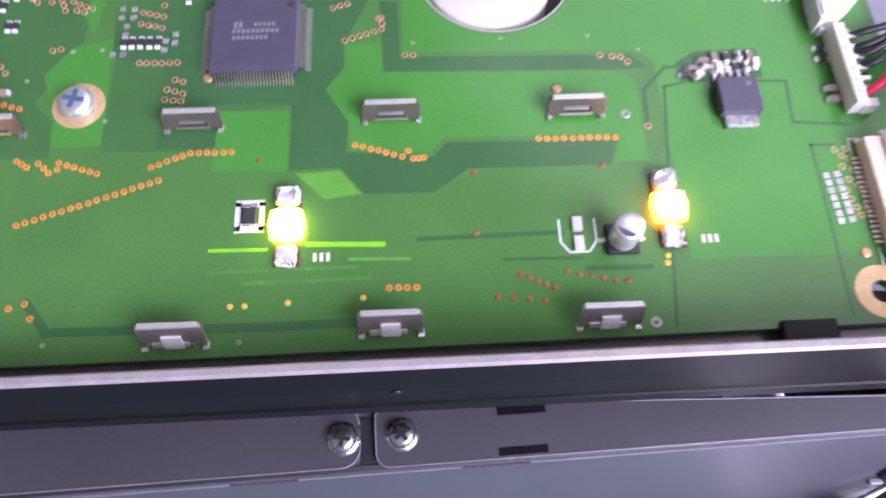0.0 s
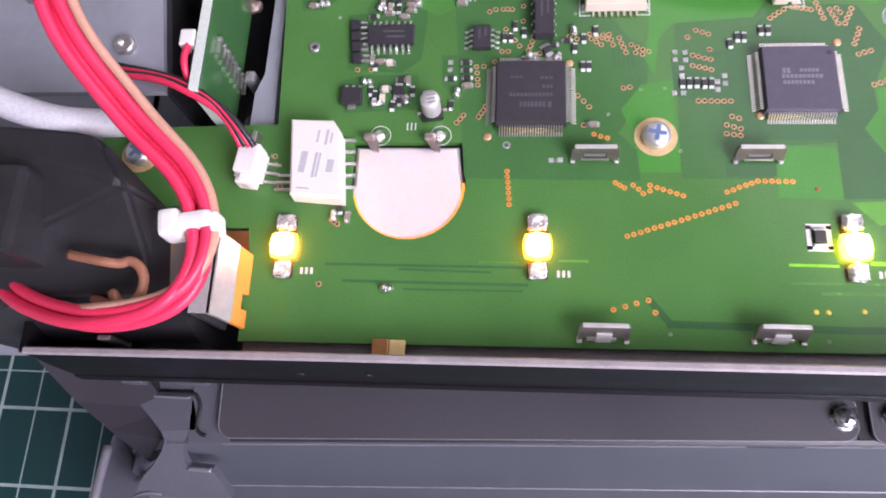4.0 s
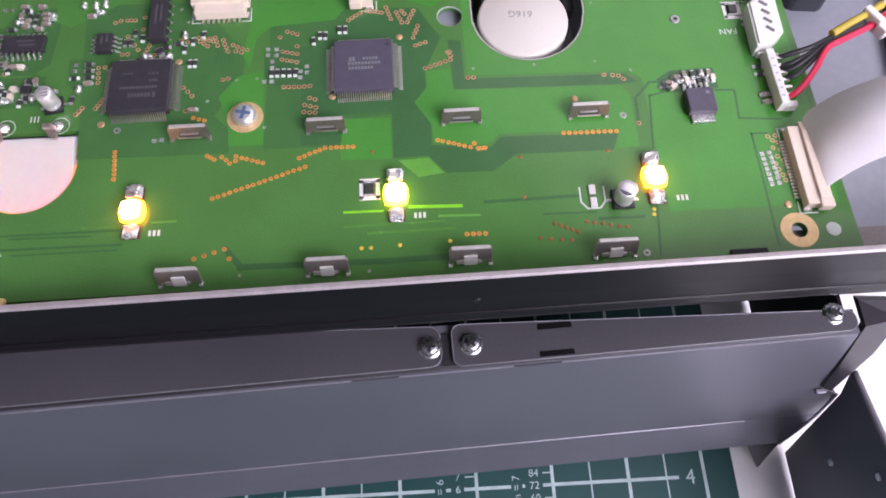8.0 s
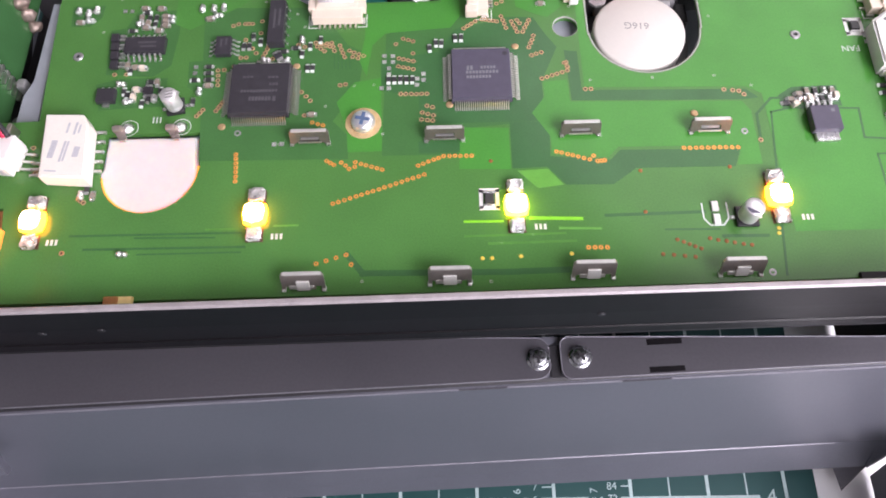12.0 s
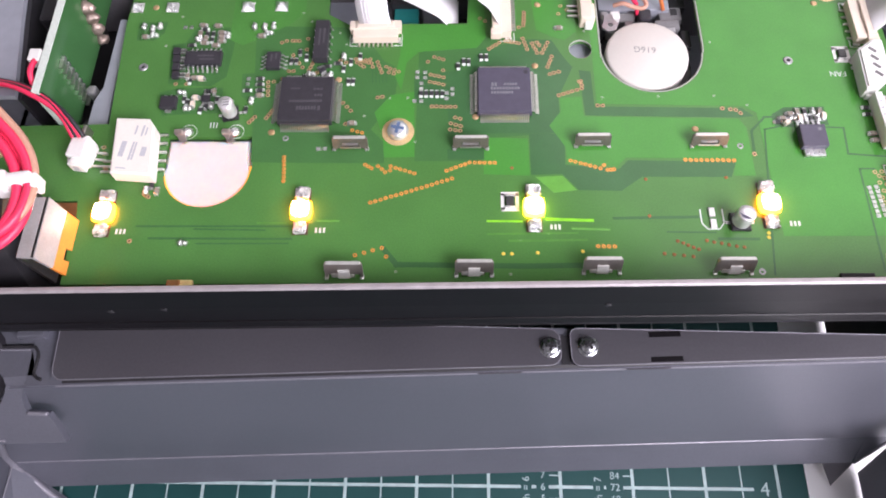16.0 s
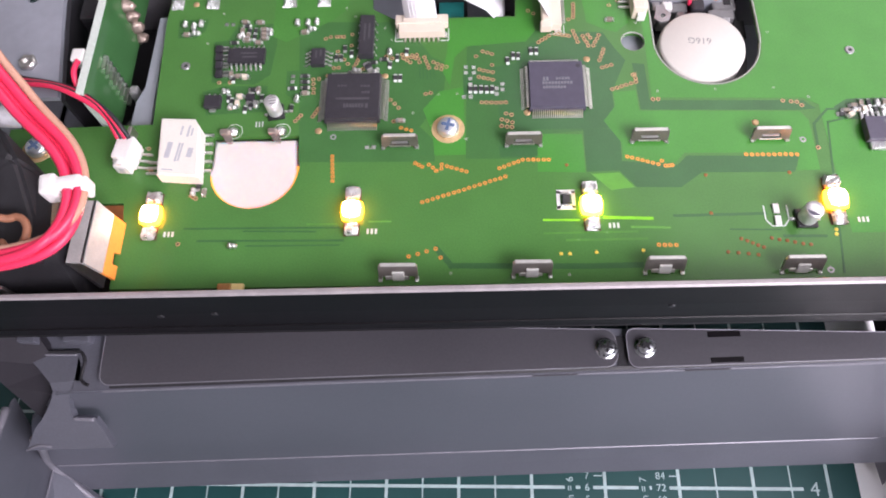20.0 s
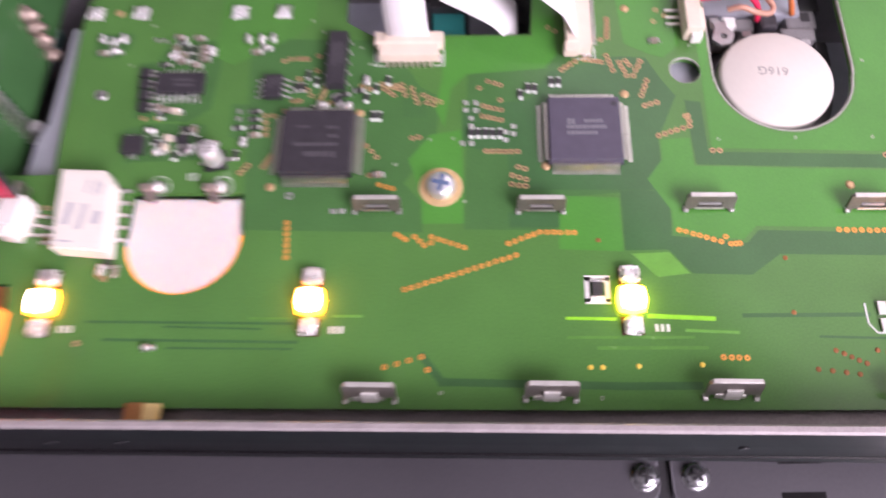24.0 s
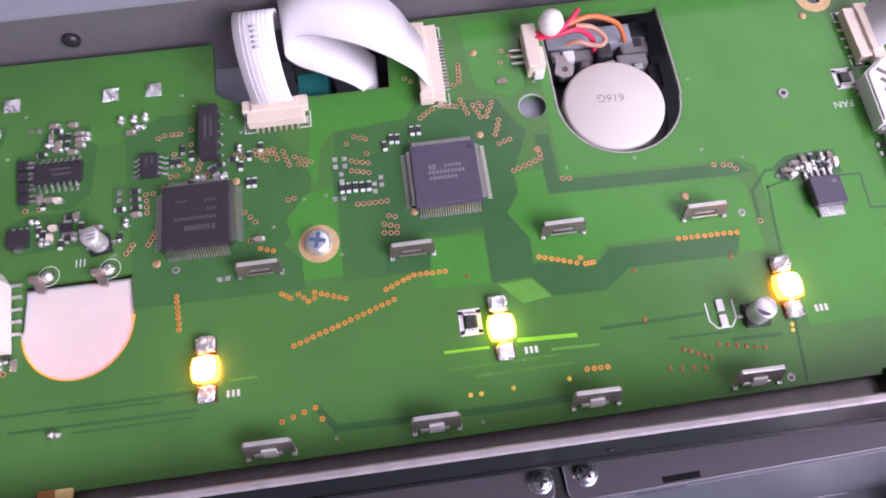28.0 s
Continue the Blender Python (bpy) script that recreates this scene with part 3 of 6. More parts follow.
VIAS_YELLOW = [(-25.6, -41.5, -23.6, -41.5, 2), (-17.6, -41.2, -17.6, -41.2, 1), (-7.1, -40.9, -7.1, -40.9, 1), (36.6, -36.2, 36.4, -37.3, 2)]
VIAS_TENTED = [
    (11.8, -41.5, 18.3, -42.2, 4), (15.2, -38.3, 19.8, -40.4, 5), (21.9, -38.2, 30.3, -39.9, 6),
    (9.5, -21.7, 9.5, -21.7, 1), (29.0, -21.3, 29.0, -21.3, 1), (9.4, -31.7, 9.4, -31.7, 1), (-22.8, -18.5, -22.8, -18.5, 1),
    
]
VIAS_RIGHT = [
    (36.9, -14.7, 36.9, -14.7, 1), (65.7, -21.0, 65.4, -22.9, 2), (66.8, -21.5, 67.0, -23.4, 2), (65.9, -25.1, 66.9, -26.1, 2), (67.3, -27.3, 68.3, -28.3, 2),
    (65.8, -29.7, 67.3, -29.6, 2), (64.9, -20.0, 66.6, -19.8, 2), (68.4, -24.8, 68.7, -26.0, 2), (65.0, -26.9, 65.3, -28.3, 2), (66.2, -31.0, 67.8, -31.2, 2), (65.3, -36.8, 65.3, -36.8, 1), (-7.9, 32.9, -8.6, 30.0, 2), (-6.3, 31.4, -6.3, 31.4, 1),
    (-14.2, 33.3, -14.2, 33.3, 1), (-4.6, 7.4, -4.6, 7.4, 1),
]
VIAS_RELAY = [
    (-125.4, -12.1, -125.1, -13.9, 2), (-115.3, -21.6, -115.3, -21.6, 1), (-112.9, -25.3, -111.6, -26.3, 3), (-114.1, -38.1, -114.1, -38.1, 1),
    (-123.7, -18.6, -123.7, -18.6, 1),
]
bm = B()
for r0, z0, r1, z1 in ((0.54, 0.0, 0.49, 0.07), (0.49, 0.07, 0.19, 0.07), (0.19, 0.07, 0.16, -0.2)):
    cyl(bm, 0, 0, z0, z1, r0, r1, 12, False)
lit_orange_via = mesh("via", bm, LITORANGE)
small_vias = [mesh("via", lathe(B(), [(0.46, 0.0), (0.40, 0.05), (0.18, 0.06)], n=12), m) for m in (LITYELLOW, TENTED)]
bm = B()
for r0, z0, r1, z1 in ((0.58, 0.0, 0.53, 0.09), (0.53, 0.09, 0.33, 0.09), (0.33, 0.09, 0.28, -0.2)):
    cyl(bm, 0, 0, z0, z1, r0, r1, 12, False)
# Dark brown disc paints the shade inside the open hole
fill = cyl(bm, 0, 0, 0.0, 0.004, 0.31, 0.05, 12, False)
bm.faces.ensure_lookup_table()
for f in bm.faces[-12:]:
    f.material_index = 1
via_mesh = mesh("via", bm, GOLD)
via_mesh.materials.append(LANDM)
for runs, me in ((VIAS_MIDDLE, via_mesh), (VIAS_RIBBON, via_mesh), (VIAS_LEFT, via_mesh), (VIAS_LOWER, lit_orange_via), (VIAS_YELLOW, small_vias[0]), (VIAS_TENTED, small_vias[1]), (VIAS_RIGHT, via_mesh), (VIAS_RELAY, via_mesh)):
    for x0, y0, x1, y1, n in runs:
        for i in range(n):
            k = i / max(1, n - 1)
            shared("via", me, board, x0 + (x1 - x0) * k + random.uniform(-0.05, 0.05), y0 + (y1 - y0) * k + random.uniform(-0.05, 0.05), 0.03)
bm = B()
lathe(bm, [(0.9, 0.03), (0.8, 0.16), (0.4, 0.25)], n=14)
dot_mesh = mesh("test_pad", bm, GOLD)
for x, y in ((23.4, -7.4), (-31.6, -3.4), (-15.8, 12.5), (65.3, -36.8), (-14.2, 33.3), (-83.4, -7.8), (-67.4, 8.4), (61, 33), (-120, 33.4)):
    shared("test_pad", dot_mesh, board, x, y, 0)
bm = B()
for r0, z0, r1, z1 in ((0.35, 0.02, 0.30, 0.06), (0.30, 0.06, 0.2, 0.0)):
    cyl(bm, 0, 0, z0, z1, r0, r1, 8, False)
tiny_mesh = mesh("stitch_hole", bm, EDGE)
for x, y in ((1.0, 2.3), (15.3, 2.6), (29.5, 2.7), (37.5, -0.2), (33.5, -12), (-2.2, 24), (31, 20), (-70, -12.9), (-76, 28), (-68, 24), (-66, 20), (-89, 24), (-78.6, 31), (-53.6, 2.4), (-49, 2.6), (-60, -3), (-46.8, -10.8), (-126, -12), (-115, 20), (-112, 30), (-24, -46.6), (-50.5, -46), (33.4, -45.5)):
    shared("stitch_hole", tiny_mesh, board, x, y, 0.02)

# Soldered eyelets of unfitted parts
bm = B()
for r0, z0, r1, z1 in ((1.25, 0.02, 1.05, 0.3), (1.05, 0.3, 0.55, 0.3), (0.55, 0.3, 0.5, 0.03)):
    cyl(bm, 0, 0, z0, z1, r0, r1, 18, False)
# Dark disc drawn for the shaded hole of the eyelet
for f in cyl(bm, 0, 0, 0.03, 0.05, 0.56, 0.1, 18, False).faces[-18:]:
    f.material_index = 1
eyelet = mesh("eyelet", bm, MECH)
eyelet.materials.append(DKPLAST)
bm = B()
for r0, z0, r1, z1 in ((0.8, 0.02, 0.72, 0.08), (0.72, 0.08, 0.4, 0.08), (0.4, 0.08, 0.35, -0.2)):
    cyl(bm, 0, 0, z0, z1, r0, r1, 14, False)
small_hole = mesh("plated_hole", bm, MECH)
for x, y in ((50.4, 13.7), (-119.9, 12.9)):
    shared("eyelet", eyelet, board, x, y, 0.02, 0, "small soldered eyelet with a dark hole")
for x, y in ((-79.6, -9.6), (33.8, -12.4), (33.4, -46.0), (-60.2, 30.0)):
    shared("plated_hole", small_hole, board, x, y, 0.02)

# Bare screw lands of the board
def land(x, y, r_out, r_in):
    bm = B()
    n = 40
    cyl(bm, 0, 0, 0.0, 0.08, r_out, r_out - 0.05, n, False)
    cyl(bm, 0, 0, 0.08, 0.08, r_out - 0.05, r_in, n, False)
    cyl(bm, 0, 0, 0.08, -1.6, r_in, r_in, n, False)
    ob = part("screw_land", bm, PAD, board, "pale gold ring round a screw hole")
    ob.location = (x * MM, y * MM, 0)


land(-51.2, -7.8, 4.1, 1.7)
land(66.2, -42.8, 4.0, 1.72)
land(64.9, 37.7, 4.0, 1.72)
land(-153.5, -11.7, 4.0, 1.7)
bm = B()
lathe(bm, [(1.6, 0.03), (1.5, 0.08), (0.2, 0.1)], n=18)
part("oval_mark", bm, SILK, board).location = (73.4 * MM, -43 * MM, 0)

# Silkscreen: outlines and unreadable marks as bars
def bar(x, y, w, h, rz=0, z=0.06, mat=SILK, parent=None, name="print_bar"):
    ob = part(name, box(B(), -w / 2, w / 2, -h / 2, h / 2, 0, 0.03), mat, parent or board)
    ob.location, ob.rotation_euler = (x * MM, y * MM, z * MM), (0, 0, radians(rz))
    return ob


for x, y in ((-117.6, -35.6), (-69.8, -35.4), (-14.0, -34.6), (42.2, -33.8)):
    for k in range(3):
        bar(x + k * 0.95, y, 0.55, 1.3)
lettering("FAN", 2.3, SILK, board, 62.4, 9.4, 0.06, 180)
for k in range(3):
    bar(-99.2 + k * 0.8, -5.6, 0.3, 1.6)


# Small parts soldered to the board
def lead_row(bm, n, pitch, x0, y0, dx, dy, out, w, z, drop=0.0):
    """Gull-wing leads: from the body at x0, y0 along dx, dy; out: how far they reach sideways."""
    for i in range(n):
        cx, cy = x0 + dx * pitch * i, y0 + dy * pitch * i
        ox, oy = -dy, dx
        s = out
        for a, b, za, zb in ((0, 0.35, z, z), (0.35, 0.6, z, 0.15), (0.6, 1.0, 0.15, 0.1)):
            p = [(cx + ox * s * k + dx * w / 2 * g, cy + oy * s * k + dy * w / 2 * g, zz) for k, zz in ((a, za), (b, zb)) for g in (-1, 1)]
            lo = [bm.verts.new((q[0] * MM, q[1] * MM, (q[2] - 0.12) * MM)) for q in p]
            hi = [bm.verts.new((q[0] * MM, q[1] * MM, q[2] * MM)) for q in p]
            for f in ((0, 1, 3, 2),):
                bm.faces.new([hi[j] for j in f])
                bm.faces.new([lo[j] for j in f[::-1]])
            for j, k2 in ((0, 1), (1, 3), (3, 2), (2, 0)):
                bm.faces.new((lo[j], lo[k2], hi[k2], hi[j]))
    bmesh.ops.recalc_face_normals(bm, faces=bm.faces[:])
    return bm


FINE_LEAD = mesh("lead", lead_row(B(), 1, 0.5, 0, 0, -1, 0, 1.95, 0.28, 1.2), STEEL)


def qfp(x, y, mat, label, marks):
    t = thing("microchip", label, "microchip", x, y, 0, group="square chips on the board")
    bm = B()
    box(bm, -6.9, 6.9, -6.9, 6.9, 0.25, 1.3, 0.0, -0.0)
    box(bm, -6.9, 6.9, -6.9, 6.9, 1.3, 2.35, 0.12, 0.22)
    part("body", bm, mat, t)
    for k in range(4):
        c, s = round(math.cos(radians(90 * k))), round(math.sin(radians(90 * k)))
        for i in range(25):
            px, py = 6.0 - 0.5 * i, -6.85
            shared("lead", FINE_LEAD, t, c * px - s * py, s * px + c * py, 0, 90 * k)
    cy = B()
    cyl(cy, 5.6, 5.2, 2.352, 2.37, 0.55, n=16)
    part("pin_mark", cy, EPOXY, t)
    for mx, my, w, h in marks:
        n = max(1, int(w / 0.7))
        for i in range(n):
            bar(mx - w / 2 + (i + 0.5) * w / n, my, w / n * 0.72, h, 0, 2.352, PRINTDIM if mat is EPOXY else PRINT, t)
    return t


qfp(-75.0, 1.0, EPOXY, "square black microchip with fine leads on all sides", [(0.3, -3.0, 5.2, 1.1), (3.6, -3.1, 0.9, 1.3), (0, -0.9, 8.5, 0.7), (3.2, 0.9, 2.2, 0.7), (-2.8, 3.0, 2.6, 0.5), (3.0, 2.8, 2.6, 0.6)])
qfp(-24.2, 3.6, PURPLE, "square dark grey microchip with pale print and fine leads", [(-2.6, 1.3, 1.6, 1.2), (1.6, 1.4, 3.6, 0.7), (0.2, 0.1, 7.6, 0.75), (-0.6, -1.2, 5.8, 0.75)])


def soic(name, x, y, w, d, h, n, label, vertical=False, out=1.8, mat=EPOXY, pitch=1.27):
    """A chip with leads on two sides; w runs along the leads."""
    t = thing(name, label, "microchip", x, y, 0, 90 if vertical else 0)
    part("body", box(B(), -w / 2, w / 2, -d / 2, d / 2, 0.2, h, 0.15, 0.0), mat, t)
    for s in (1, -1):
        me = mesh("lead", lead_row(B(), 1, pitch, 0, 0, -s, 0, out, 0.5, h * 0.55), TIN)
        for i in range(n):
            shared("lead", me, t, (n - 1) * pitch / 2 * s - s * pitch * i, -d / 2 * s)
    bar(0.6, 0.5, w * 0.45, 0.5, 0, h + 0.005, PRINTDIM, t)
    bar(1.0, -0.7, w * 0.4, 0.5, 0, h + 0.005, PRINTDIM, t)
    return t


soic("logic_chip", -103.7, 14.9, 9.6, 4.4, 1.6, 7, "black fourteen-lead chip with two rows of bright leads")
soic("memory_chip", -84.9, 14.0, 5.2, 3.6, 1.6, 4, "small black eight-lead chip", True)
soic("filter_chip", -72.4, 20.0, 12.6, 3.8, 2.6, 5, "long tall black part with few leads", True, 0.7, EPOXY, 2.5)


def smd(kind):
    t = thing("chip_component", {"c": "small grey-brown chip capacitor with solder ends", "r": "small black chip resistor with solder ends", "w": "small pale chip resistor with white ends", "t": "small tan tantalum capacitor", "s": "lumpy bright solder joint of a small part", "p": "bare pair of tinned pads"}[kind], {"c": "capacitor", "t": "capacitor", "s": "solder joint", "p": "solder pad"}.get(kind, "resistor"), 0, 0, -900)
    if kind == "s":
        bm = B()
        lathe(bm, [(0.75, 0.02), (0.8, 0.3), (0.55, 0.9), (0.2, 1.15)], -0.45, 0, 10)
        lathe(bm, [(0.7, 0.02), (0.7, 0.3), (0.45, 0.8), (0.15, 1.0)], 0.6, 0, 10)
        for v in bm.verts:
            v.co += Vector((noise.noise(v.co * 2500), noise.noise(v.co * 2500 + Vector((9, 0, 0))), 0)) * 0.00014
        part("joint", bm, TIN, t)
        part("core", box(B(), -0.6, 0.7, -0.35, 0.35, 0.1, 0.7, 0.08), CERAM, t)
        return t
    if kind == "p":
        for s in (-1, 1):
            part("pad", box(B(), s * 0.85 - 0.5, s * 0.85 + 0.5, -0.5, 0.5, 0.02, 0.16, 0.05), TIN, t)
        return t
    h = {"c": 0.85, "r": 0.5, "w": 0.45, "t": 1.2}[kind]
    part("body", box(B(), -0.66, 0.66, -0.5, 0.5, 0.05, h + 0.04, 0.05), {"c": CERAM, "r": RESIST, "w": RESIST, "t": CREAM}[kind], t)
    for s in (-1, 1):
        bm = B()
        box(bm, s * 0.92 - 0.3, s * 0.92 + 0.3, -0.46, 0.46, 0.02, h + 0.02, 0.1)
        for v in bm.verts:
            if s * v.co.x > 0.0009 and v.co.z > 0.0002:
                v.co.z *= 0.6
        part("solder_end", bm, TIN if kind != "w" else SILK, t)
    return t


SMDS = {k: smd(k) for k in "crwtsp"}


def put(kind, x, y, rz=0):
    ob = copy_thing(SMDS[kind], pose(x * MM, y * MM, 0.00003, 0, 0, rz + random.uniform(-4, 4)))
    return ob


CHIPS_LEFT = [
    (-106.0, 23.7, 90, 'c'), (-104.1, 23.6, 90, 'r'), (-102.5, 23.6, 90, 'r'), (-100.2, 24.0, 0, 'c'), (-100.0, 22.5, 0, 'c'),
    (-99.9, 21.2, 0, 'c'), (-104.5, 20.6, 0, 'c'), (-107.8, 19.9, 0, 'r'), (-101.3, 19.7, 0, 'c'), (-107.3, 9.5, 90, 'c'),
    (-105.4, 9.0, 0, 'c'), (-91.5, 26.2, 90, 's'), (-88.7, 26.1, 90, 's'), (-86.3, 26.4, 90, 's'), (-87.4, 24.0, 0, 's'), (-89.3, 22.8, 0, 'c'),
    (-80.3, 14.4, 90, 'r'), (-79.0, 14.4, 90, 'r'), (-78.2, 17.2, 90, 'r'), (-67.8, 13.5, 0, 'r'), (-64.4, 14.0, 90, 'w'),
    (-62.0, 15.8, 90, 'w'), (-88.0, 8.7, 0, 'r'), (-87.9, 6.9, 0, 'r'),
]
CHIPS_LEFT_B = [
    (-87.7, 5.1, 0, 'r'), (-87.6, 3.3, 0, 'c'), (-90.7, -1.0, 90, 'r'), (-107.1, 2.3, 90, 'w'), (-106.3, 1.3, 90, 'w'), (-104.1, 2.5, 0, 't'),
    (-101.1, 4.8, 0, 'r'), (-99.6, 4.5, 90, 'c'), (-102.5, -1.1, 90, 'w'), (-63.5, 7.6, 90, 'w'), (-64.7, 7.6, 90, 'w'), (-63.0, -5.4, 0, 'c'),
]
CHIPS_CORNER = [
    (-122.0, 26.4, 90, 's'), (-119.5, 25.7, 90, 's'), (-117.6, 26.6, 90, 's'), (-118.7, 23.4, 0, 's'), (-121.0, 22.8, 0, 'c'),
]
CHIPS_MIDDLE = [
    (-36.0, 12.4, 90, 'w'), (-34.5, 13.9, 90, 'w'), (-33.2, 13.8, 90, 'w'), (-29.9, 15.3, 90, 'w'), (-28.5, 15.3, 90, 'w'),
    (-45.6, 3.7, 90, 'w'), (-44.3, 3.7, 90, 'w'), (-42.9, 3.7, 90, 'w'), (-41.5, 3.6, 90, 'w'), (-40.1, 3.6, 90, 'w'), (-46.4, 1.5, 0, 'p'),
    (-39.0, 3.1, 90, 'p'), (-37.5, 4.4, 90, 'p'), (-46.7, 9.8, 90, 'p'), (-44.7, 9.7, 90, 'p'), (-45.6, 6.2, 90, 'p'),
]
for rows in (CHIPS_LEFT, CHIPS_LEFT_B, CHIPS_CORNER, CHIPS_MIDDLE):
    for x, y, rz, kind in rows:
        put(kind, x, y, rz)
CHIPS_RIGHT = [(47.9, -4.4, 0, "s"), (49.6, -4.6, 90, "t"), (51.0, -4.5, 90, "s"), (52.6, -4.4, 90, "w"), (54.2, -4.6, 90, "s"), (46.2, -6.0, 30, "t"), (55.6, -4.0, 90, "t"), (44.2, -5.6, 0, "r"),
    (-109.8, 26.2, 0, "p"), (-106.2, 21.9, 0, "s"), (-104.3, 22.0, 90, "c"), (-102.6, 21.7, 90, "w"), (-98.4, 23.2, 90, "s"), (-105.0, 25.4, 0, "w"), (-106.6, 8.2, 90, "w"), (-103.6, 8.6, 0, "t"), (-99.8, 0.2, 90, "s"), (-101.2, 0.0, 90, "r"), (-98.6, 2.2, 90, "w"), (-104.6, 0.4, 90, "t"), (-106.0, -0.6, 0, "s"), (-108.2, 4.4, 0, "s"), (-91.2, 8.0, 90, "p"), (-91.0, 5.0, 0, "w"), (-89.6, 1.8, 90, "s"), (-76.4, 15.6, 90, "w"), (-74.8, 10.2, 0, "s"), (-69.8, 9.8, 60, "s"), (-66.4, 15.8, 90, "s"), (-66.2, 11.8, 90, "w"), (-112.4, -24.6, 90, "s"),
    (45.4, -4.7, 0, "c"), (47.4, -3.3, 0, "c"), (49.3, -2.7, 90, "c"), (51.3, -2.5, 90, "r"), (53.3, -2.5, 90, "s"), (55.0, -2.6, 90, "c"), (66.9, -1.4, 0, "w"), (66.9, -3.4, 0, "w"), (66.7, -9.2, 0, "c"), (66.9, -11.1, 0, "c"),
    (-101.2, -38.8, 0, "s"), (-111.2, -23.2, 90, "r"), (-109.6, -24.9, 90, "c"), (-70.2, -12.8, 0, "p"), (66.6, 12.0, 90, "p"), (-105.6, 26.6, 0, "c"), (-101.6, 26.4, 0, "c"),
    (-9, 24.8, 0, "c"), (-95.4, 1.5, 0, "c"), (-76.5, 8.9, 90, "r"), (-70.6, 12.6, 0, "r")]
for x, y, rz, kind in CHIPS_RIGHT:
    put(kind, x, y, rz)
for k in range(7):
    put("p", 63.4 + 0.07 * k, -24.2 - k * 1.25, 8)
for k in SMDS.values():
    for o in (*k.children, k):
        bpy.data.objects.remove(o)

# A stack of four dark diodes beside the fourteen-lead chip
for x, y in ((-111.1, 17.6), (-110.8, 15.0), (-110.5, 12.4), (-110.2, 9.7)):
    t = thing("diode", "small black diode with bright solder ends", "diode", x, y, 0, group="diodes in a column")
    part("body", box(B(), -1.2, 0.6, -1.05, 1.05, 0.1, 1.1, 0.12), EPOXY, t)
    for s in (-1, 1):
        part("lead", box(B(), 0.7, 2.2, s * 0.55 - 0.3, s * 0.55 + 0.3, 0.05, 0.8, 0.15), TIN, t)


def sot(x, y, w, d, h, label, rz=0, name="transistor"):
    t = thing(name, label, "transistor", x, y, 0, rz)
    part("body", box(B(), -w / 2, w / 2, -d / 2, d / 2, 0.15, h, 0.2), EPOXY, t)
    for k in (-1, 0, 1):
        part("lead", box(B(), k * w * 0.33 - 0.3, k * w * 0.33 + 0.3, d / 2 - 0.1, d / 2 + 1.0, 0.03, 0.45, 0.1), TIN, t)
    part("tab", box(B(), -0.8, 0.8, -d / 2 - 0.9, -d / 2 + 0.1, 0.03, 0.6, 0.15), TIN, t, "bright soldered tab")
    return t


sot(-110.8, 0.8, 4.2, 3.6, 1.5, "small black three-lead transistor with a soldered tab")
sot(-101.4, 2.2, 2.2, 1.8, 1.1, "tiny black transistor with solder ends", 180)
sot(-71.8, 11.2, 1.8, 1.3, 1.0, "tiny black transistor below the long black part", 30)

# Voltage regulator with its wide tab
t = thing("voltage_regulator", "black regulator chip with five bright leads and a wide soldered tab", "regulator", 51.3, -10.6)
part("body", box(B(), -3.2, 3.1, -3.2, 3.0, 0.3, 2.4, 0.25), PURPLE, t)
for k in range(5):
    part("lead", box(B(), -2.9 + k * 1.3, -2.2 + k * 1.3, 2.9, 5.4, 0.05, 0.75, 0.15), TIN, t)
part("tab", box(B(), -2.5, 2.6, -5.2, -3.1, 0.05, 0.9, 0.2), TIN, t, "wide tin-plated tab")
bar(1.6, 1.6, 0.8, 0.8, 0, 2.405, PRINT, t)


def ecap(x, y, r, h, lean, label, printed=True):
    """An electrolytic can on its black base."""
    t = thing("electrolytic_capacitor", label, "capacitor", x, y)
    t.rotation_euler = (0, 0, radians(lean))
    part("base", box(B(), -r * 1.1, r * 1.1, -r * 1.1, r * 1.1, 0.1, 0.9, 0.25), DKPLAST, t)
    bm = B()
    lathe(bm, [(r * 0.95, 0.9), (r, 1.1), (r, h * 0.30), (r * 0.93, h * 0.34), (r, h * 0.40), (r, h - 0.3), (r * 0.9, h), (r * 0.2, h + 0.01)], n=28)
    part("can", bm, CAPM, t)
    if printed:
        for k in range(3):
            bar(0.3, 0.7 - k * 0.8, r * 0.9, 0.35, 0, h + 0.02, PRINTGREY, t)
    else:
        mark = prism(B(), arc(0, 0, r * 0.84, 180, 300, 12), h + 0.012, h + 0.03)
        part("polarity_mark", mark, PURPLE, t, "dark polarity mark on the top")
    for s in (-1, 1):
        part("lead", box(B(), s * r * 1.35 - 0.5, s * r * 1.35 + 0.5, -0.35, 0.35, 0.04, 0.35, 0.08), TIN, t)


ecap(-94.4, -2.4, 1.9, 5.6, 10, "small silver electrolytic capacitor on a black base")
ecap(30.2, -33.6, 2.1, 5.4, 0, "small silver electrolytic capacitor beside the lit LED", False)

# Outline and pads of an unfitted part beside the capacitor
t = thing("empty_footprint", "white printed outline with two tinned pads and no part", "solder pad", 24.0, -32.4)
pts = [(-2.6, 2.4), (-2.6, -1.2), (-1.4, -2.8), (1.4, -2.8), (2.6, -1.2), (2.6, 2.4)]
for (a, b), (c, d) in zip(pts, pts[1:]):
    m = math.hypot(c - a, d - b)
    bar((a + c) / 2, (b + d) / 2, m, 0.34, math.degrees(math.atan2(d - b, c - a)), 0.05, SILK, t, "outline_bar")
for s in (-1, 1):
    part("pad", box(B(), -0.75, 0.75, s * 1.5 - 1.2, s * 1.5 + 1.2, 0.03, 0.5, 0.2), CAPM, t)

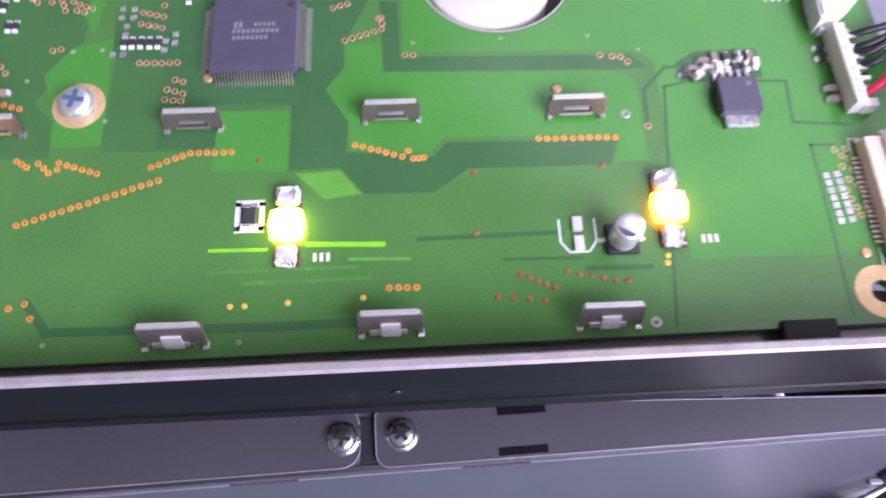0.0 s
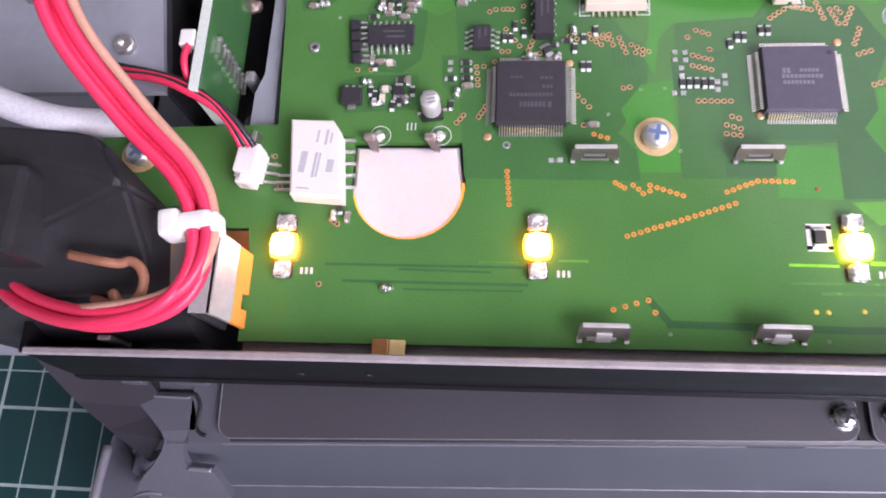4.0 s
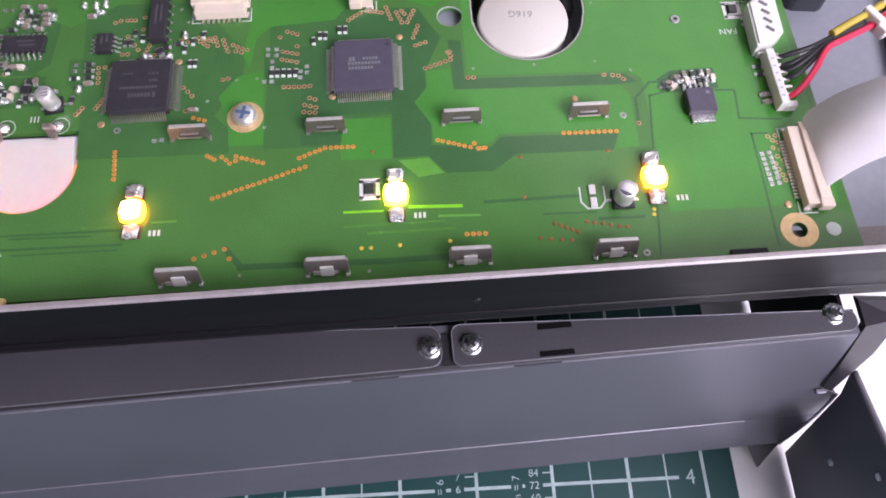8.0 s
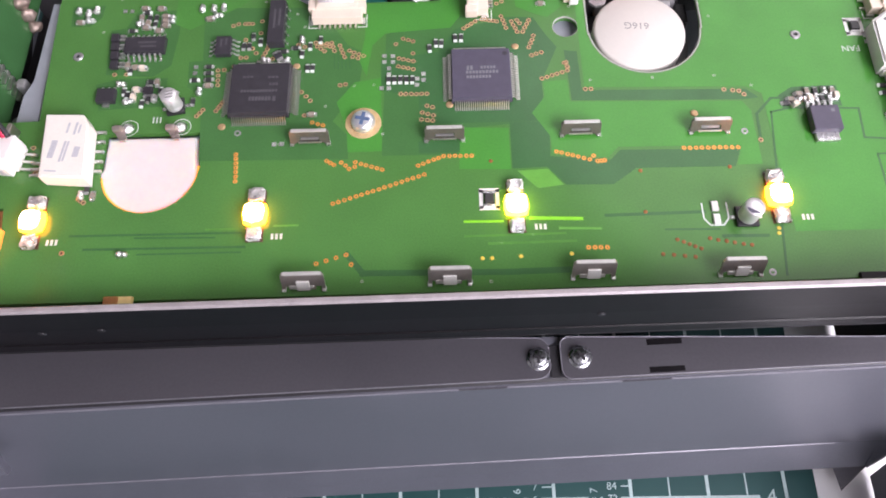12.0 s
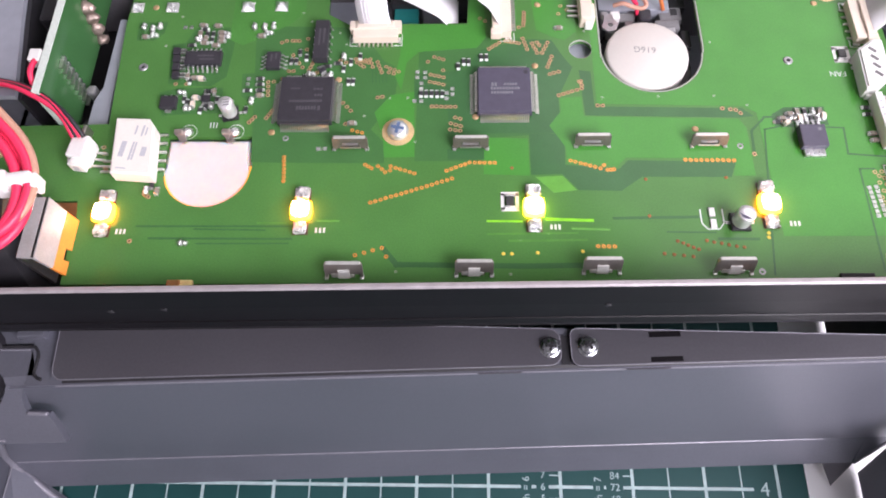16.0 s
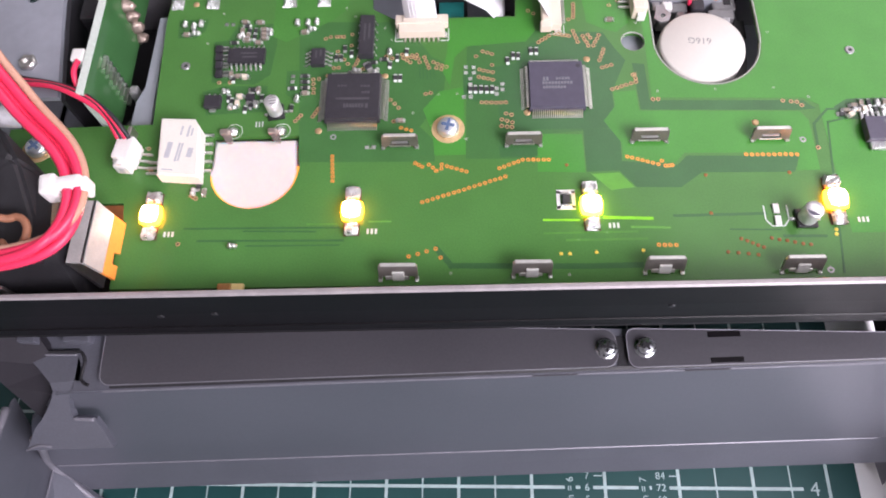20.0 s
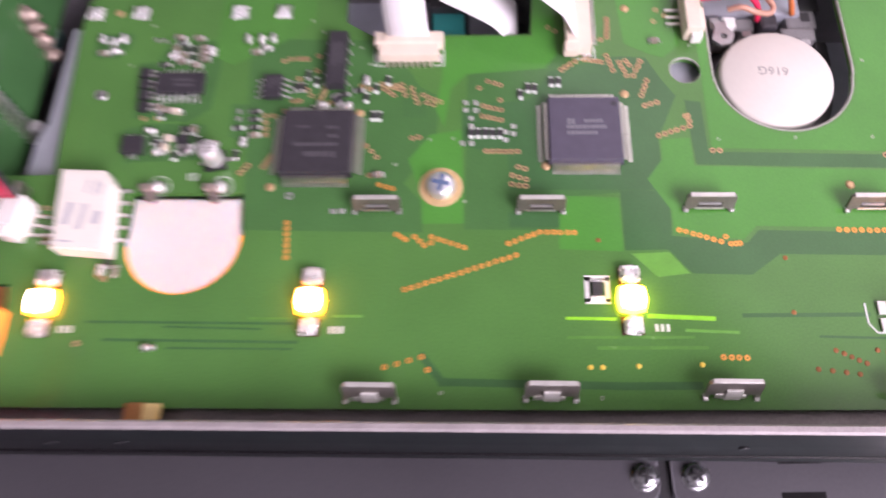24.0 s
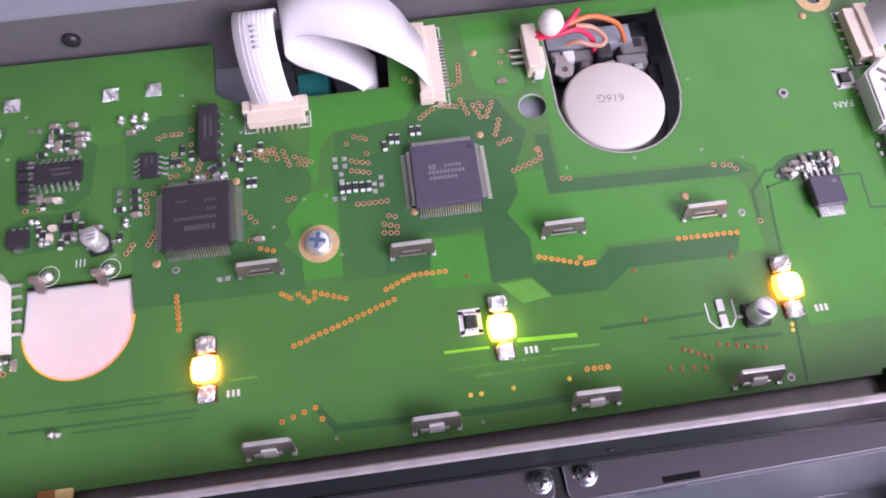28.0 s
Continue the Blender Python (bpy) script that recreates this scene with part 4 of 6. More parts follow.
# Framed current-sense resistors
for x, y in ((-23.6, -27.8), (64.6, 15.6)):
    t = thing("sense_resistor", "square dark resistor inside a white printed frame", "resistor", x, y, 0, group="framed resistors")
    for a, b, w, h in ((0, 2.1, 4.3, 1.0), (0, -2.1, 4.3, 1.0), (-1.75, 0, 0.85, 4.6), (1.75, 0, 0.85, 4.6)):
        bar(a, b, w, h, 0, 0.05, WHITE, t, "frame_bar")
    part("body", box(B(), -0.95, 0.95, -1.15, 1.15, 0.05, 0.8, 0.1), RESIST, t)
    part("pad", box(B(), -1.2, 1.2, -1.75, -1.25, 0.04, 0.5, 0.1), TIN, t)
    part("pad", box(B(), -1.2, 1.2, 1.25, 1.75, 0.04, 0.5, 0.1), TIN, t)


# Lit LEDs with their solder joints
def led(x, y, mat, label, seed):
    t = thing("lit_led", label, "led", x, y, 0, group="lit LEDs along the board")
    bm = B()
    lathe(bm, [(2.65, 0.35), (2.75, 0.9), (2.65, 1.6), (2.2, 2.2), (1.3, 2.45), (0.3, 2.5)], n=24)
    for v in bm.verts:
        m = max(abs(v.co.x), abs(v.co.y), 1e-6)
        k = 0.975 + 0.19 * (math.hypot(v.co.x, v.co.y) / m - 1) / 0.414
        v.co.x, v.co.y = v.co.x * k, v.co.y * k * 0.98
    for f in bm.faces:
        f.smooth = True
    dome = part("dome", bm, mat, t, "glowing yellow dome")
    bm = B()
    lathe(bm, [(2.35, 1.9), (2.1, 2.38), (1.4, 2.6), (0.3, 2.66)], n=24)
    for v in bm.verts:
        m = max(abs(v.co.x), abs(v.co.y), 1e-6)
        k = 0.975 + 0.18 * (math.hypot(v.co.x, v.co.y) / m - 1) / 0.414
        v.co.x, v.co.y = v.co.x * k, v.co.y * k
    part("emitter", bm, LEDC, dome, "white-hot centre of the LED")
    random.seed(seed)
    for s, w in ((1, 1.6), (-1, 1.4)):
        bm = B()
        box(bm, -w, w, s * 4.6 - 1.4, s * 4.6 + 1.4, 0.03, 1.5, 0.5)
        bmesh.ops.subdivide_edges(bm, edges=bm.edges[:], cuts=1)
        for v in bm.verts:
            v.co += Vector((random.uniform(-1, 1), random.uniform(-1, 1), random.uniform(-1, 1) if v.co.z > 0.0003 else 0)) * 0.00034
        part("solder_joint", bm, TIN, t, "lumpy bright solder joint")
    part("lead", box(B(), -0.6, 0.6, 2.2, 4.6, 0.4, 1.1, 0.1), STEEL, t)
    part("lead", box(B(), -0.6, 0.6, -4.4, -2.2, 0.4, 1.0, 0.1), STEEL, t)
    for s in (-1, 1):
        part("land", box(B(), -1.9, 1.9, s * 4.5 - 1.6, s * 4.5 + 1.6, 0.02, 0.07), LANDM, t, "dark brown scorched land")


led(-121.2, -31.0, LEDM, "lit yellow LED on two solder joints", 1)
led(-73.6, -30.5, LEDM, "lit yellow LED on two solder joints", 2)
led(-18.0, -29.8, LEDG, "lit yellow-green LED on two solder joints", 3)
led(37.6, -29.0, LEDM, "lit yellow LED on two solder joints", 4)


# Upright metal tabs in two rows
def tab(x, y, rz, low, label):
    t = thing("metal_tab", label, "metal tab", x, y, 0, rz, "upright metal tabs")
    if low:
        base = [(-4.4, 0.1), (-3.7, 0.1), (-3.7, 1.0), (-2.4, 1.0), (-2.4, 0.25), (2.4, 0.25), (2.4, 1.0), (3.7, 1.0), (3.7, 0.1), (4.4, 0.1)]
        cut = []
    else:
        base = [(-4.4, 0.1), (-3.4, 0.1), (-3.2, 0.6), (3.2, 0.6), (3.4, 0.1), (4.4, 0.1)]
        cut = [[(-2.2, 2.2), (2.2, 2.2), (2.2, 0.9), (-2.2, 0.9)]]
    bm = holed(base + arc(3.7, 3.0, 0.7, 0, 90, 4) + arc(-3.7, 3.0, 0.7, 90, 180, 4), cut, -0.3, 0.3)
    tall, lean = (4.4, 1.7) if low else (3.4, 1.3)

    def leaned(b):
        for v in b.verts:
            v.co.z *= tall / 3.7
            v.co.y += v.co.z * lean / tall
        return b

    bmesh.ops.transform(bm, matrix=Matrix.Rotation(radians(90), 4, "X"), verts=bm.verts[:])
    part("plate", leaned(bm), TABM if low else FARTAB, t)
    part("top_edge", leaned(box(B(), -3.9, 3.9, -0.38, 0.38, 3.5, 3.8, 0.12)), TABTOP, t, "bright top edge")
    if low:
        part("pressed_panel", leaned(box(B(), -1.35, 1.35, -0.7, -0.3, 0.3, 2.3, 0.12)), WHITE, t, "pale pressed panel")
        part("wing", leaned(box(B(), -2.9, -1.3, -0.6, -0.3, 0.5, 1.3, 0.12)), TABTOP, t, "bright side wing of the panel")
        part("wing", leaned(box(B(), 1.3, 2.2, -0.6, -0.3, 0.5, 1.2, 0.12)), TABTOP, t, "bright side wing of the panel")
    else:
        part("spring_strip", leaned(box(B(), -2.0, 2.0, -0.2, 0.4, 1.3, 1.7, 0.08)), MECH, t)
        part("foot_strip", leaned(box(B(), -2.6, 2.6, -0.5, -0.3, 0.55, 0.95, 0.08)), STEEL, t, "pale soldered foot strip")
    for s in (-1, 1):
        part("solder_foot", box(B(), s * 4.1 - 0.45, s * 4.1 + 0.45, -0.7, 0.5, 0.02, 0.45, 0.15), TIN, t)


for x, y in ((-62.9, -12.8), (-32.9, -12.8), (-2.7, -12.3), (25.9, -12.4)):
    tab(x, y, 0, False, "upright tinned metal tab with a window, in the far row")
for x, y in ((-62.2, -47.3), (-32.4, -46.8), (-3.2, -46.2), (26.7, -46.3)):
    tab(x, y, 0, True, "upright tinned metal tab close to the frame")


# Screws
def screw(x, y, z, r, h, label, rx=0, ry=0, mat=BRIGHT, washer=0):
    t = thing("screw", label, "screw", x, y, z)
    t.rotation_euler = (radians(rx), radians(ry), radians(random.uniform(0, 90)))
    bm = B()
    lathe(bm, [(r, 0), (r * 1.02, h * 0.35), (r * 0.9, h * 0.8), (r * 0.65, h), (r * 0.1, h * 1.02)], n=28)
    part("head", bm, mat, t)
    bm = B()
    box(bm, -r * 0.62, r * 0.62, -r * 0.15, r * 0.15, h * 0.9, h * 1.035)
    box(bm, -r * 0.15, r * 0.15, -r * 0.62, r * 0.62, h * 0.9, h * 1.04)
    part("cross_recess", bm, RECESSM if mat is BRIGHT else DKPLAST, t, "cross recess")
    if washer:
        bm = B()
        lathe(bm, [(washer, -0.4), (washer, 0), (r * 0.8, 0.05)], n=28)
        part("washer", bm, CHROME, t)
    return t


screw(-51.2, -7.8, 0.08, 2.7, 2.0, "bright cross-head screw in a pale gold ring")
screw(-153.5, -11.7, 0.08, 2.7, 2.0, "bright cross-head screw in a pale gold ring")

# Square tinned shield pads along the far edge
for x in (-125.2, -115.4, -94.2, -84.8):
    t = thing("shield_joint", "square lump of bright solder on the board", "solder joint", x, 33.4, 0, group="square solder joints")
    bm = B()
    box(bm, -1.8, 1.8, -1.7, 1.7, 0.02, 1.7, 0.0, 1.4)
    bmesh.ops.subdivide_edges(bm, edges=bm.edges[:], cuts=2)
    for v in bm.verts:
        v.co += Vector((noise.noise(v.co * 900 + Vector((x, 0, 0))), noise.noise(v.co * 900 + Vector((0, x, 5))), 0)) * 0.0003
    part("lump", bm, TIN, t)

# Relay
t = thing("relay", "white plastic relay with grey print and side leads", "relay", -116.3, -13.5)
part("case", prism(B(), [(-3.9, -8.4), (6.2, -9.2), (4.9, 4.6), (3.2, 7.1), (-5.2, 7.4)], 0.5, 4.1), RELAYM, t)
part("cover", prism(B(), [(-3.5, -8.0), (5.8, -8.7), (4.5, 4.4), (3.0, 6.7), (-4.8, 7.0)], 4.1, 4.5), RELAYM, t)
part("foot", prism(B(), [(-4.4, -7.8), (5.6, -8.8), (4.5, 4.4), (2.9, 6.6), (-5.0, 7.0)], 0.05, 0.5), CREAM, t)
for k in range(5):
    x = 4.9 + 0.14 * k
    part("lead", box(B(), x, x + 2.2, 4.2 - k * 2.5, 4.9 - k * 2.5, 0.2, 0.9, 0.15), TIN, t)
for k in range(3):
    part("lead", box(B(), -8.4, -4.6, -3.2 - k * 1.5, -2.6 - k * 1.5, 0.1, 0.6, 0.1), STEEL, t)
for x, y, w, h in ((-1.9, -1.8, 1.3, 4.4), (0.4, -2.4, 0.5, 5.2), (1.1, -2.4, 0.45, 5.0), (3.4, -2.6, 1.3, 2.6), (2.3, 3.4, 0.5, 3.2), (0.6, 3.6, 0.45, 2.6), (3.2, 3.2, 0.4, 2.2)):
    bar(x, y, w, h, -6, 4.51, PRINTED, t)
bar(-1.4, -7.2, 2.6, 0.35, -5, 4.51, PRINTED, t)

# Frosted round diffuser in its D-shaped opening, with two wire lugs
t = thing("round_diffuser", "pale pink frosted disc glowing orange at its edge", "light diffuser", -98.4, -18.3, 0)
bm = B()
prism(bm, [(-10.8, 8.6), (-10.8, 0)] + arc(0, 0, 10.45, 184, 356, 26) + [(10.5, 0), (9.6, 8.6)], -5.0, -0.5)
bmesh.ops.bevel(bm, geom=[e for e in bm.edges if e.verts[0].co.z > -0.001 and e.verts[1].co.z > -0.001], offset=0.0006, segments=3, affect="EDGES")
part("disc", bm, LENSM, t)
# The rim glows by itself, no lamp is built under the disc
part("rim", prism(B(), arc(0, 0, 10.88, 188, 365, 30) + arc(0, 0, 10.47, 365, 188, 30), -4.0, -0.6), RIMG, t, "orange lit rim")
for x in (-105.9, -93.9):
    t = thing("wire_lug", "bent pinkish tinned lug soldered beside the opening", "terminal", x, -8.6)
    part("blade", prism(B(), [(-1.2, -0.6), (0.2, -2.8), (1.5, -2.9), (1.6, -2.0), (1.0, -0.4), (0.6, 0.6)], 0.5, 1.1), LUGM, t)
    bm = B()
    box(bm, -1.7, 0.6, -0.6, 0.8, 0.3, 2.0, 0.5)
    part("eye", bm, LUGM, t)
    bm = B()
    lathe(bm, [(1.5, 0.03), (1.1, 0.5), (0.5, 1.3)], 1.2, 0.9, 14)
    part("solder_cone", bm, TIN, t)
    bm = B()
    for r0, r1 in ((2.15, 1.98),):
        cyl(bm, 1.4, 1.0, 0.05, 0.05, r0, r1, 24, False)
    part("print_ring", bm, SILK, t)

# Round capsule in its U-shaped opening
t = thing("round_capsule", "round white capsule with a printed code, sunk in the board opening", "capsule", 14.1, 16.3)
bm = B()
lathe(bm, [(10.4, -9), (10.9, -8.6), (11.0, -1.0), (10.8, -0.3), (10.3, 0.0), (0.5, 0.05)], n=56)
part("can", bm, DISCM, t)
lettering("616G", 2.7, PRINTGREY, t, -0.6, 1.4, 0.07, 176)
bm = B()
cyl(bm, 0.6, 0, -12, -6, 12.6, 12.6, 40)
part("seat", bm, DKPLAST, t)
t = thing("jog_mechanism", "dull metal and black plastic mechanism inside the board opening", "mechanism", 15, 33, -7)
part("block", box(B(), -12.6, 13.6, -8, 8, -6, -3, 0.4), DKPLAST, t)
part("metal_plate", box(B(), -11.8, 8.0, 1.2, 6.2, -3, 3.6, 0.4), CHASSIS, t, "bluish zinc-plated plate")
part("black_cube", box(B(), -1.2, 2.4, -3.2, 0.6, -3, 5.0, 0.8), EPOXY, t)
part("black_cube", box(B(), 7.6, 13.2, 3.4, 7.6, -3, 2.0, 0.5), DKPLAST, t)
part("black_cube", box(B(), 10.6, 13.4, -10, -4, -3, 1.4, 0.5), DKPLAST, t)
part("white_block", box(B(), -9.2, -6.6, -3.6, -1.2, -3, 6.0, 0.3), WHITE, t)
part("grey_post", box(B(), -11.8, -9.6, -3.8, -0.8, -3, 5.6, 0.5), MECH, t)
part("grey_bracket", box(B(), 5.2, 11.6, -1.6, 3.2, -3, 2.6, 0.8), GREYPL, t, "grey plastic bracket")
part("grey_bracket", box(B(), 3.4, 10.4, -5.2, -2.0, -3, 3.4, 0.6), GREYPL, t, "grey plastic bracket")
part("grey_bracket", box(B(), -6.4, -1.6, -2.4, 0.8, -3, 3.2, 0.6), GREYPL, t, "grey plastic bracket")
part("dark_slot", box(B(), 8.4, 10.2, 0.2, 2.4, 2.6, 2.75), DKPLAST, t)
bm = holed([(-2.4, -1.0), (-0.8, -2.4), (1.4, -2.0), (2.2, 0.2), (1.0, 1.8), (0.6, 3.6), (-1.6, 3.4), (-1.6, 1.6)], [arc(0, -0.2, 0.7, 0, 330, 11)[::-1]], 0, 0.7)
ob = part("metal_lug", bm, MECH, t, "small bare metal lug with a hole")
ob.location = (-9.6 * MM, -6.0 * MM, 5.6 * MM)
for x, y in ((1.6, -4.6), (4.4, -5.8), (7.6, -6.2), (-4.0, -4.0)):
    part("contact", box(B(), x - 1.0, x + 1.0, y - 0.8, y + 0.8, -3, 4.2, 0.3), MECH, t)


def cable(name, label, pts, r, mat, category="wire"):
    return solid(name, tube(B(), pts, r), mat, label, category)


# Wires of the capsule to a three-pin plug
t = thing("motor_plug", "cream three-pin plug on the board beside the opening", "connector", -1.7, 30.6)
part("body", box(B(), -1.7, 1.5, -5.6, 5.8, 0.1, 4.2, 0.4), CREAM, t)
part("shroud", box(B(), 1.0, 2.4, -4.6, 0.2, 0.1, 3.2, 0.3), CREAM, t)
part("foot", box(B(), -0.4, 1.8, -6.4, -5.0, 0.1, 2.6, 0.4), WHITE, t)
for k in range(3):
    part("pin", box(B(), -4.6, -1.6, 1.4 - k * 1.7, 2.0 - k * 1.7, 0.1, 0.6, 0.1), STEEL, t)
bm = B()
lathe(bm, [(1.4, -2.6), (2.4, -1.4), (2.8, 0.4), (2.3, 1.9), (1.2, 2.7), (0.3, 2.9)], n=20)
solid("tie_head", bm, TIEM, "white nylon cable tie head round the wires", "cable tie", 2.6, 33.8, 6.6, 15)
cable("red_wire", "red insulated wire from the plug", [(-0.6, 34.0, 3.6), (2.4, 32.2, 5.0), (5.6, 32.7, 6.6), (8.4, 35.3, 7.4), (9.4, 37.6, 5)], 0.58, RED)
cable("red_wire", "red insulated wire from the plug", [(-1.0, 32.6, 3.6), (3.8, 32.0, 4.8), (8.5, 32.9, 4.6), (12.4, 32.8, 1.0), (13.6, 32.4, -3)], 0.58, RED)
cable("orange_wire", "orange insulated wire bending into the opening", [(2.6, 32.4, 5.4), (6, 32.9, 6.6), (9.6, 33.9, 7), (13.4, 34.5, 6), (18.1, 34.3, 3), (21.0, 34.0, -3)], 0.58, ORANGE)
cable("brown_wire", "brown insulated wire curling in the opening", [(6.3, 31.9, 1.0), (8.7, 31.5, 2.2), (11.4, 30.8, 1.6), (14.1, 30.4, 1.6), (14.8, 31.9, 2.2), (12.2, 34.0, 3.4), (8, 33.6, 5)], 0.58, BROWN)


# Flat cable sockets
def ffc_socket(name, label, x, y, rz, n, width):
    """A cream flat cable socket; the cable enters from +y."""
    t = thing(name, label, "connector", x, y, 0, rz)
    w = width / 2
    part("body", box(B(), -w, w, -2.2, 1.6, 0.1, 2.6, 0.25), CREAM, t)
    part("slide", box(B(), -w + 1.0, w - 1.0, 0.4, 2.9, 1.0, 3.3, 0.25), CREAM, t)
    for s in (-1, 1):
        part("ear", box(B(), s * (w - 0.2) - 1.1, s * (w - 0.2) + 1.1, 0.4, 3.3, 0.6, 2.9, 0.3), CREAM, t)
        part("anchor", box(B(), s * (w + 0.3) - 0.35, s * (w + 0.3) + 0.35, -2.4, -0.6, 0.05, 0.5, 0.1), TIN, t)
    for a, c, p, q in ((-w - 1.1, -w - 0.85, -2.9, 0.8), (w + 0.85, w + 1.1, -2.9, 0.8), (-w - 1.1, -w * 0.8, -3.15, -2.9), (w * 0.8, w + 1.1, -3.15, -2.9)):
        part("outline_bar", box(B(), a, c, p, q, 0.05, 0.08), SILK, t, "white printed outline")
    me = mesh("contact", box(B(), -0.22, 0.22, -3.5, -2.1, 0.05, 0.5), STEEL)
    for k in range(n):
        shared("contact", me, t, -w * 0.72 + k * (w * 1.44) / (n - 1))
    return t


ffc_socket("ribbon_socket", "cream flat-cable socket with a white ribbon plugged in", -58.1, 22.5, 0, 8, 12.0)
ffc_socket("ribbon_socket", "narrow cream flat-cable socket standing near the opening", -24.0, 31.0, 90, 16, 18.5)
ffc_socket("ribbon_socket", "long cream flat-cable socket at the board edge", 70.4, -28.6, -90, 18, 19.0)
ffc_socket("ribbon_socket", "cream flat-cable socket near the board corner", 70.6, 25.4, -90, 5, 13.0)

X, Y, Z = Vector((1, 0, 0)), Vector((0, 1, 0)), Vector((0, 0, 1))
t = thing("flat_cable", "white flat ribbon cable arching up from its socket", "ribbon cable")
part("film", ribbon(B(), [(-58.1, 24.1, 2.4), (-58.7, 26, 6.4), (-59.3, 31, 11.4), (-59.4, 36, 14.2), (-59.3, 39.6, 13.6), (-59.3, 42, 10), (-59.3, 43.4, 3)], [X] * 7, 8.4, 0.3), FILM, t)
FIRST = [(-58.1, 24.1, 2.4), (-58.7, 26, 6.4), (-59.3, 31, 11.4), (-59.4, 36, 14.2), (-59.3, 39.6, 13.6), (-59.3, 42, 10), (-59.3, 43.4, 3)]
for k in range(7):
    part("conductor", ribbon(B(), [(x - 2.7 + k * 0.9, y, z + 0.0) for x, y, z in FIRST], [X] * 7, 0.22, 0.36), STRIPE, t, "pale grey conductor under the film")
for k in range(5):
    a, b = Vector(FIRST[2]), Vector(FIRST[3])
    p, q = a.lerp(b, 0.12 + 0.18 * k), a.lerp(b, 0.22 + 0.18 * k)
    part("print_bar", ribbon(B(), [(p.x, p.y, p.z + 0.42), (q.x, q.y, q.z + 0.42)], [X] * 2, 1.5, 0.3, 2), PRINTED, t, "faded grey print")
t = thing("folded_flat_cable", "wide white ribbon cable folded over the board opening", "ribbon cable")
part("film", ribbon(B(), [(-25.0, 30.0, 3.0), (-28, 31.6, 7.5), (-33, 34, 11.5), (-41, 37, 14), (-49, 39.4, 14), (-54.0, 38.6, 11), (-53.0, 37.2, 8), (-47, 35.2, 5.5), (-41, 33.4, 2), (-36, 32.0, -4)], [Y, Y, (0.25, 1, 0.1), (0.3, 1, 0.2), (0.2, 1, 0.3), (0, 1, 0.4), (-0.1, 1, 0.4), (-0.1, 1, 0.3), Y, Y], 12.5, 0.3), FILM, t)
t = thing("flat_cable", "wide white ribbon cable curving away from the board edge", "ribbon cable")
part("film", ribbon(B(), [(72, -26.6, 2.2), (73.5, -25.6, 5.4), (77.6, -24.6, 10), (82.4, -24.3, 13.4), (88.5, -23.9, 15.4), (95, -23.2, 15.8), (108, -22, 12.6), (122, -20, 3), (136, -17, -10)], [Y] + [(-0.14, 1, 0)] * 8, 16.8, 0.3), FILM, t)
t = thing("flat_cable", "white ribbon cable leaving the corner socket", "ribbon cable")
part("film", ribbon(B(), [(72, 25.4, 2.2), (74, 26.0, 5), (77, 27.6, 9), (84, 31, 13), (93, 37, 14), (104, 46, 10)], [Y] * 6, 10.5, 0.3), FILM, t)

# White four-way header and its print
t = thing("fan_header", "white four-way upright plug with dark slots", "connector", 69.9, 9.4)
part("body", prism(B(), [(-3.6, -7.6), (-0.6, -7.4), (3.3, -4.0), (3.6, 7.8), (1.2, 8.0), (-3.2, 4.8)], 0.1, 3.7), WHITE, t)
part("lid", prism(B(), [(-3.1, -6.9), (-0.8, -6.8), (2.8, -3.7), (3.1, 7.2), (1.3, 7.4), (-2.7, 4.4)], 3.7, 4.1), WHITE, t)
for k in range(4):
    ob = part("slot", box(B(), -1.1, 1.1, -0.42, 0.42, 4.1, 4.16), INK, t)
    ob.location, ob.rotation_euler = (0.2 * MM, (4.4 - k * 2.5) * MM, 0), (0, 0, radians(-42))
part("foot", box(B(), -3.0, 0.4, -8.4, -7.5, 0.1, 2.0, 0.3), WHITE, t)

# Long narrow header with its wire bundle, sleeve and tie
t = thing("wire_header", "long narrow white header with wires plugged in", "connector", 69.4, -6.2, 0, 1)
part("body", box(B(), -1.3, 0.6, -7.5, 7.4, 0.1, 3.6, 0.3), WHITE, t)
for k in range(6):
    part("slot", box(B(), -0.75, -0.1, -5.7 + k * 2.0, -5.2 + k * 2.0, 3.58, 3.66), PRINTED, t)
part("shelf", box(B(), 0.7, 2.0, -7.0, 6.8, 0.1, 1.5, 0.3), CREAM, t)
part("foot", box(B(), 0.5, 2.9, -7.7, -6.1, 0.1, 2.4, 0.3), WHITE, t)
part("foot", box(B(), 0.5, 2.4, 6.0, 7.3, 0.1, 2.0, 0.3), WHITE, t)
for k in range(6):
    part("crimp", box(B(), 0.7, 2.6, 4.9 - k * 2.0, 5.7 - k * 2.0, 1.6, 2.8, 0.15), STEEL, t)
JOIN = [(82.6, 2.2, 3.4), (85.6, 3.6, 3.8), (92, 6.4, 4.2)]
for y0, off, lift in ((-0.6, 0.7, 0.6), (-3.0, 0.2, 0.2), (-4.4, -0.4, 0.5), (-6.4, -0.9, -0.2)):
    end = [(x, y + off * 0.7, z + lift * 0.6) for x, y, z in JOIN]
    cable("black_wire", "black wire from the header to the bundle", [(71.0, y0, 2.2), (73.4, y0 + 0.1, 3.4), (77.4, y0 * 0.55 + 0.4, 3.8 + lift)] + end, 0.62, BLACKW)
cable("red_wire", "red wire from the header to the bundle", [(71.0, -11.2, 2.2), (73.2, -10.2, 3.6), (77.4, -5.6, 4.4), (81.4, -0.4, 4.6), (85.4, 1.7, 4.6), (94, 5.7, 4.6), (104, 11.6, 5.0), (116, 19.8, 6.0), (135, 33, 9)], 0.72, RED)
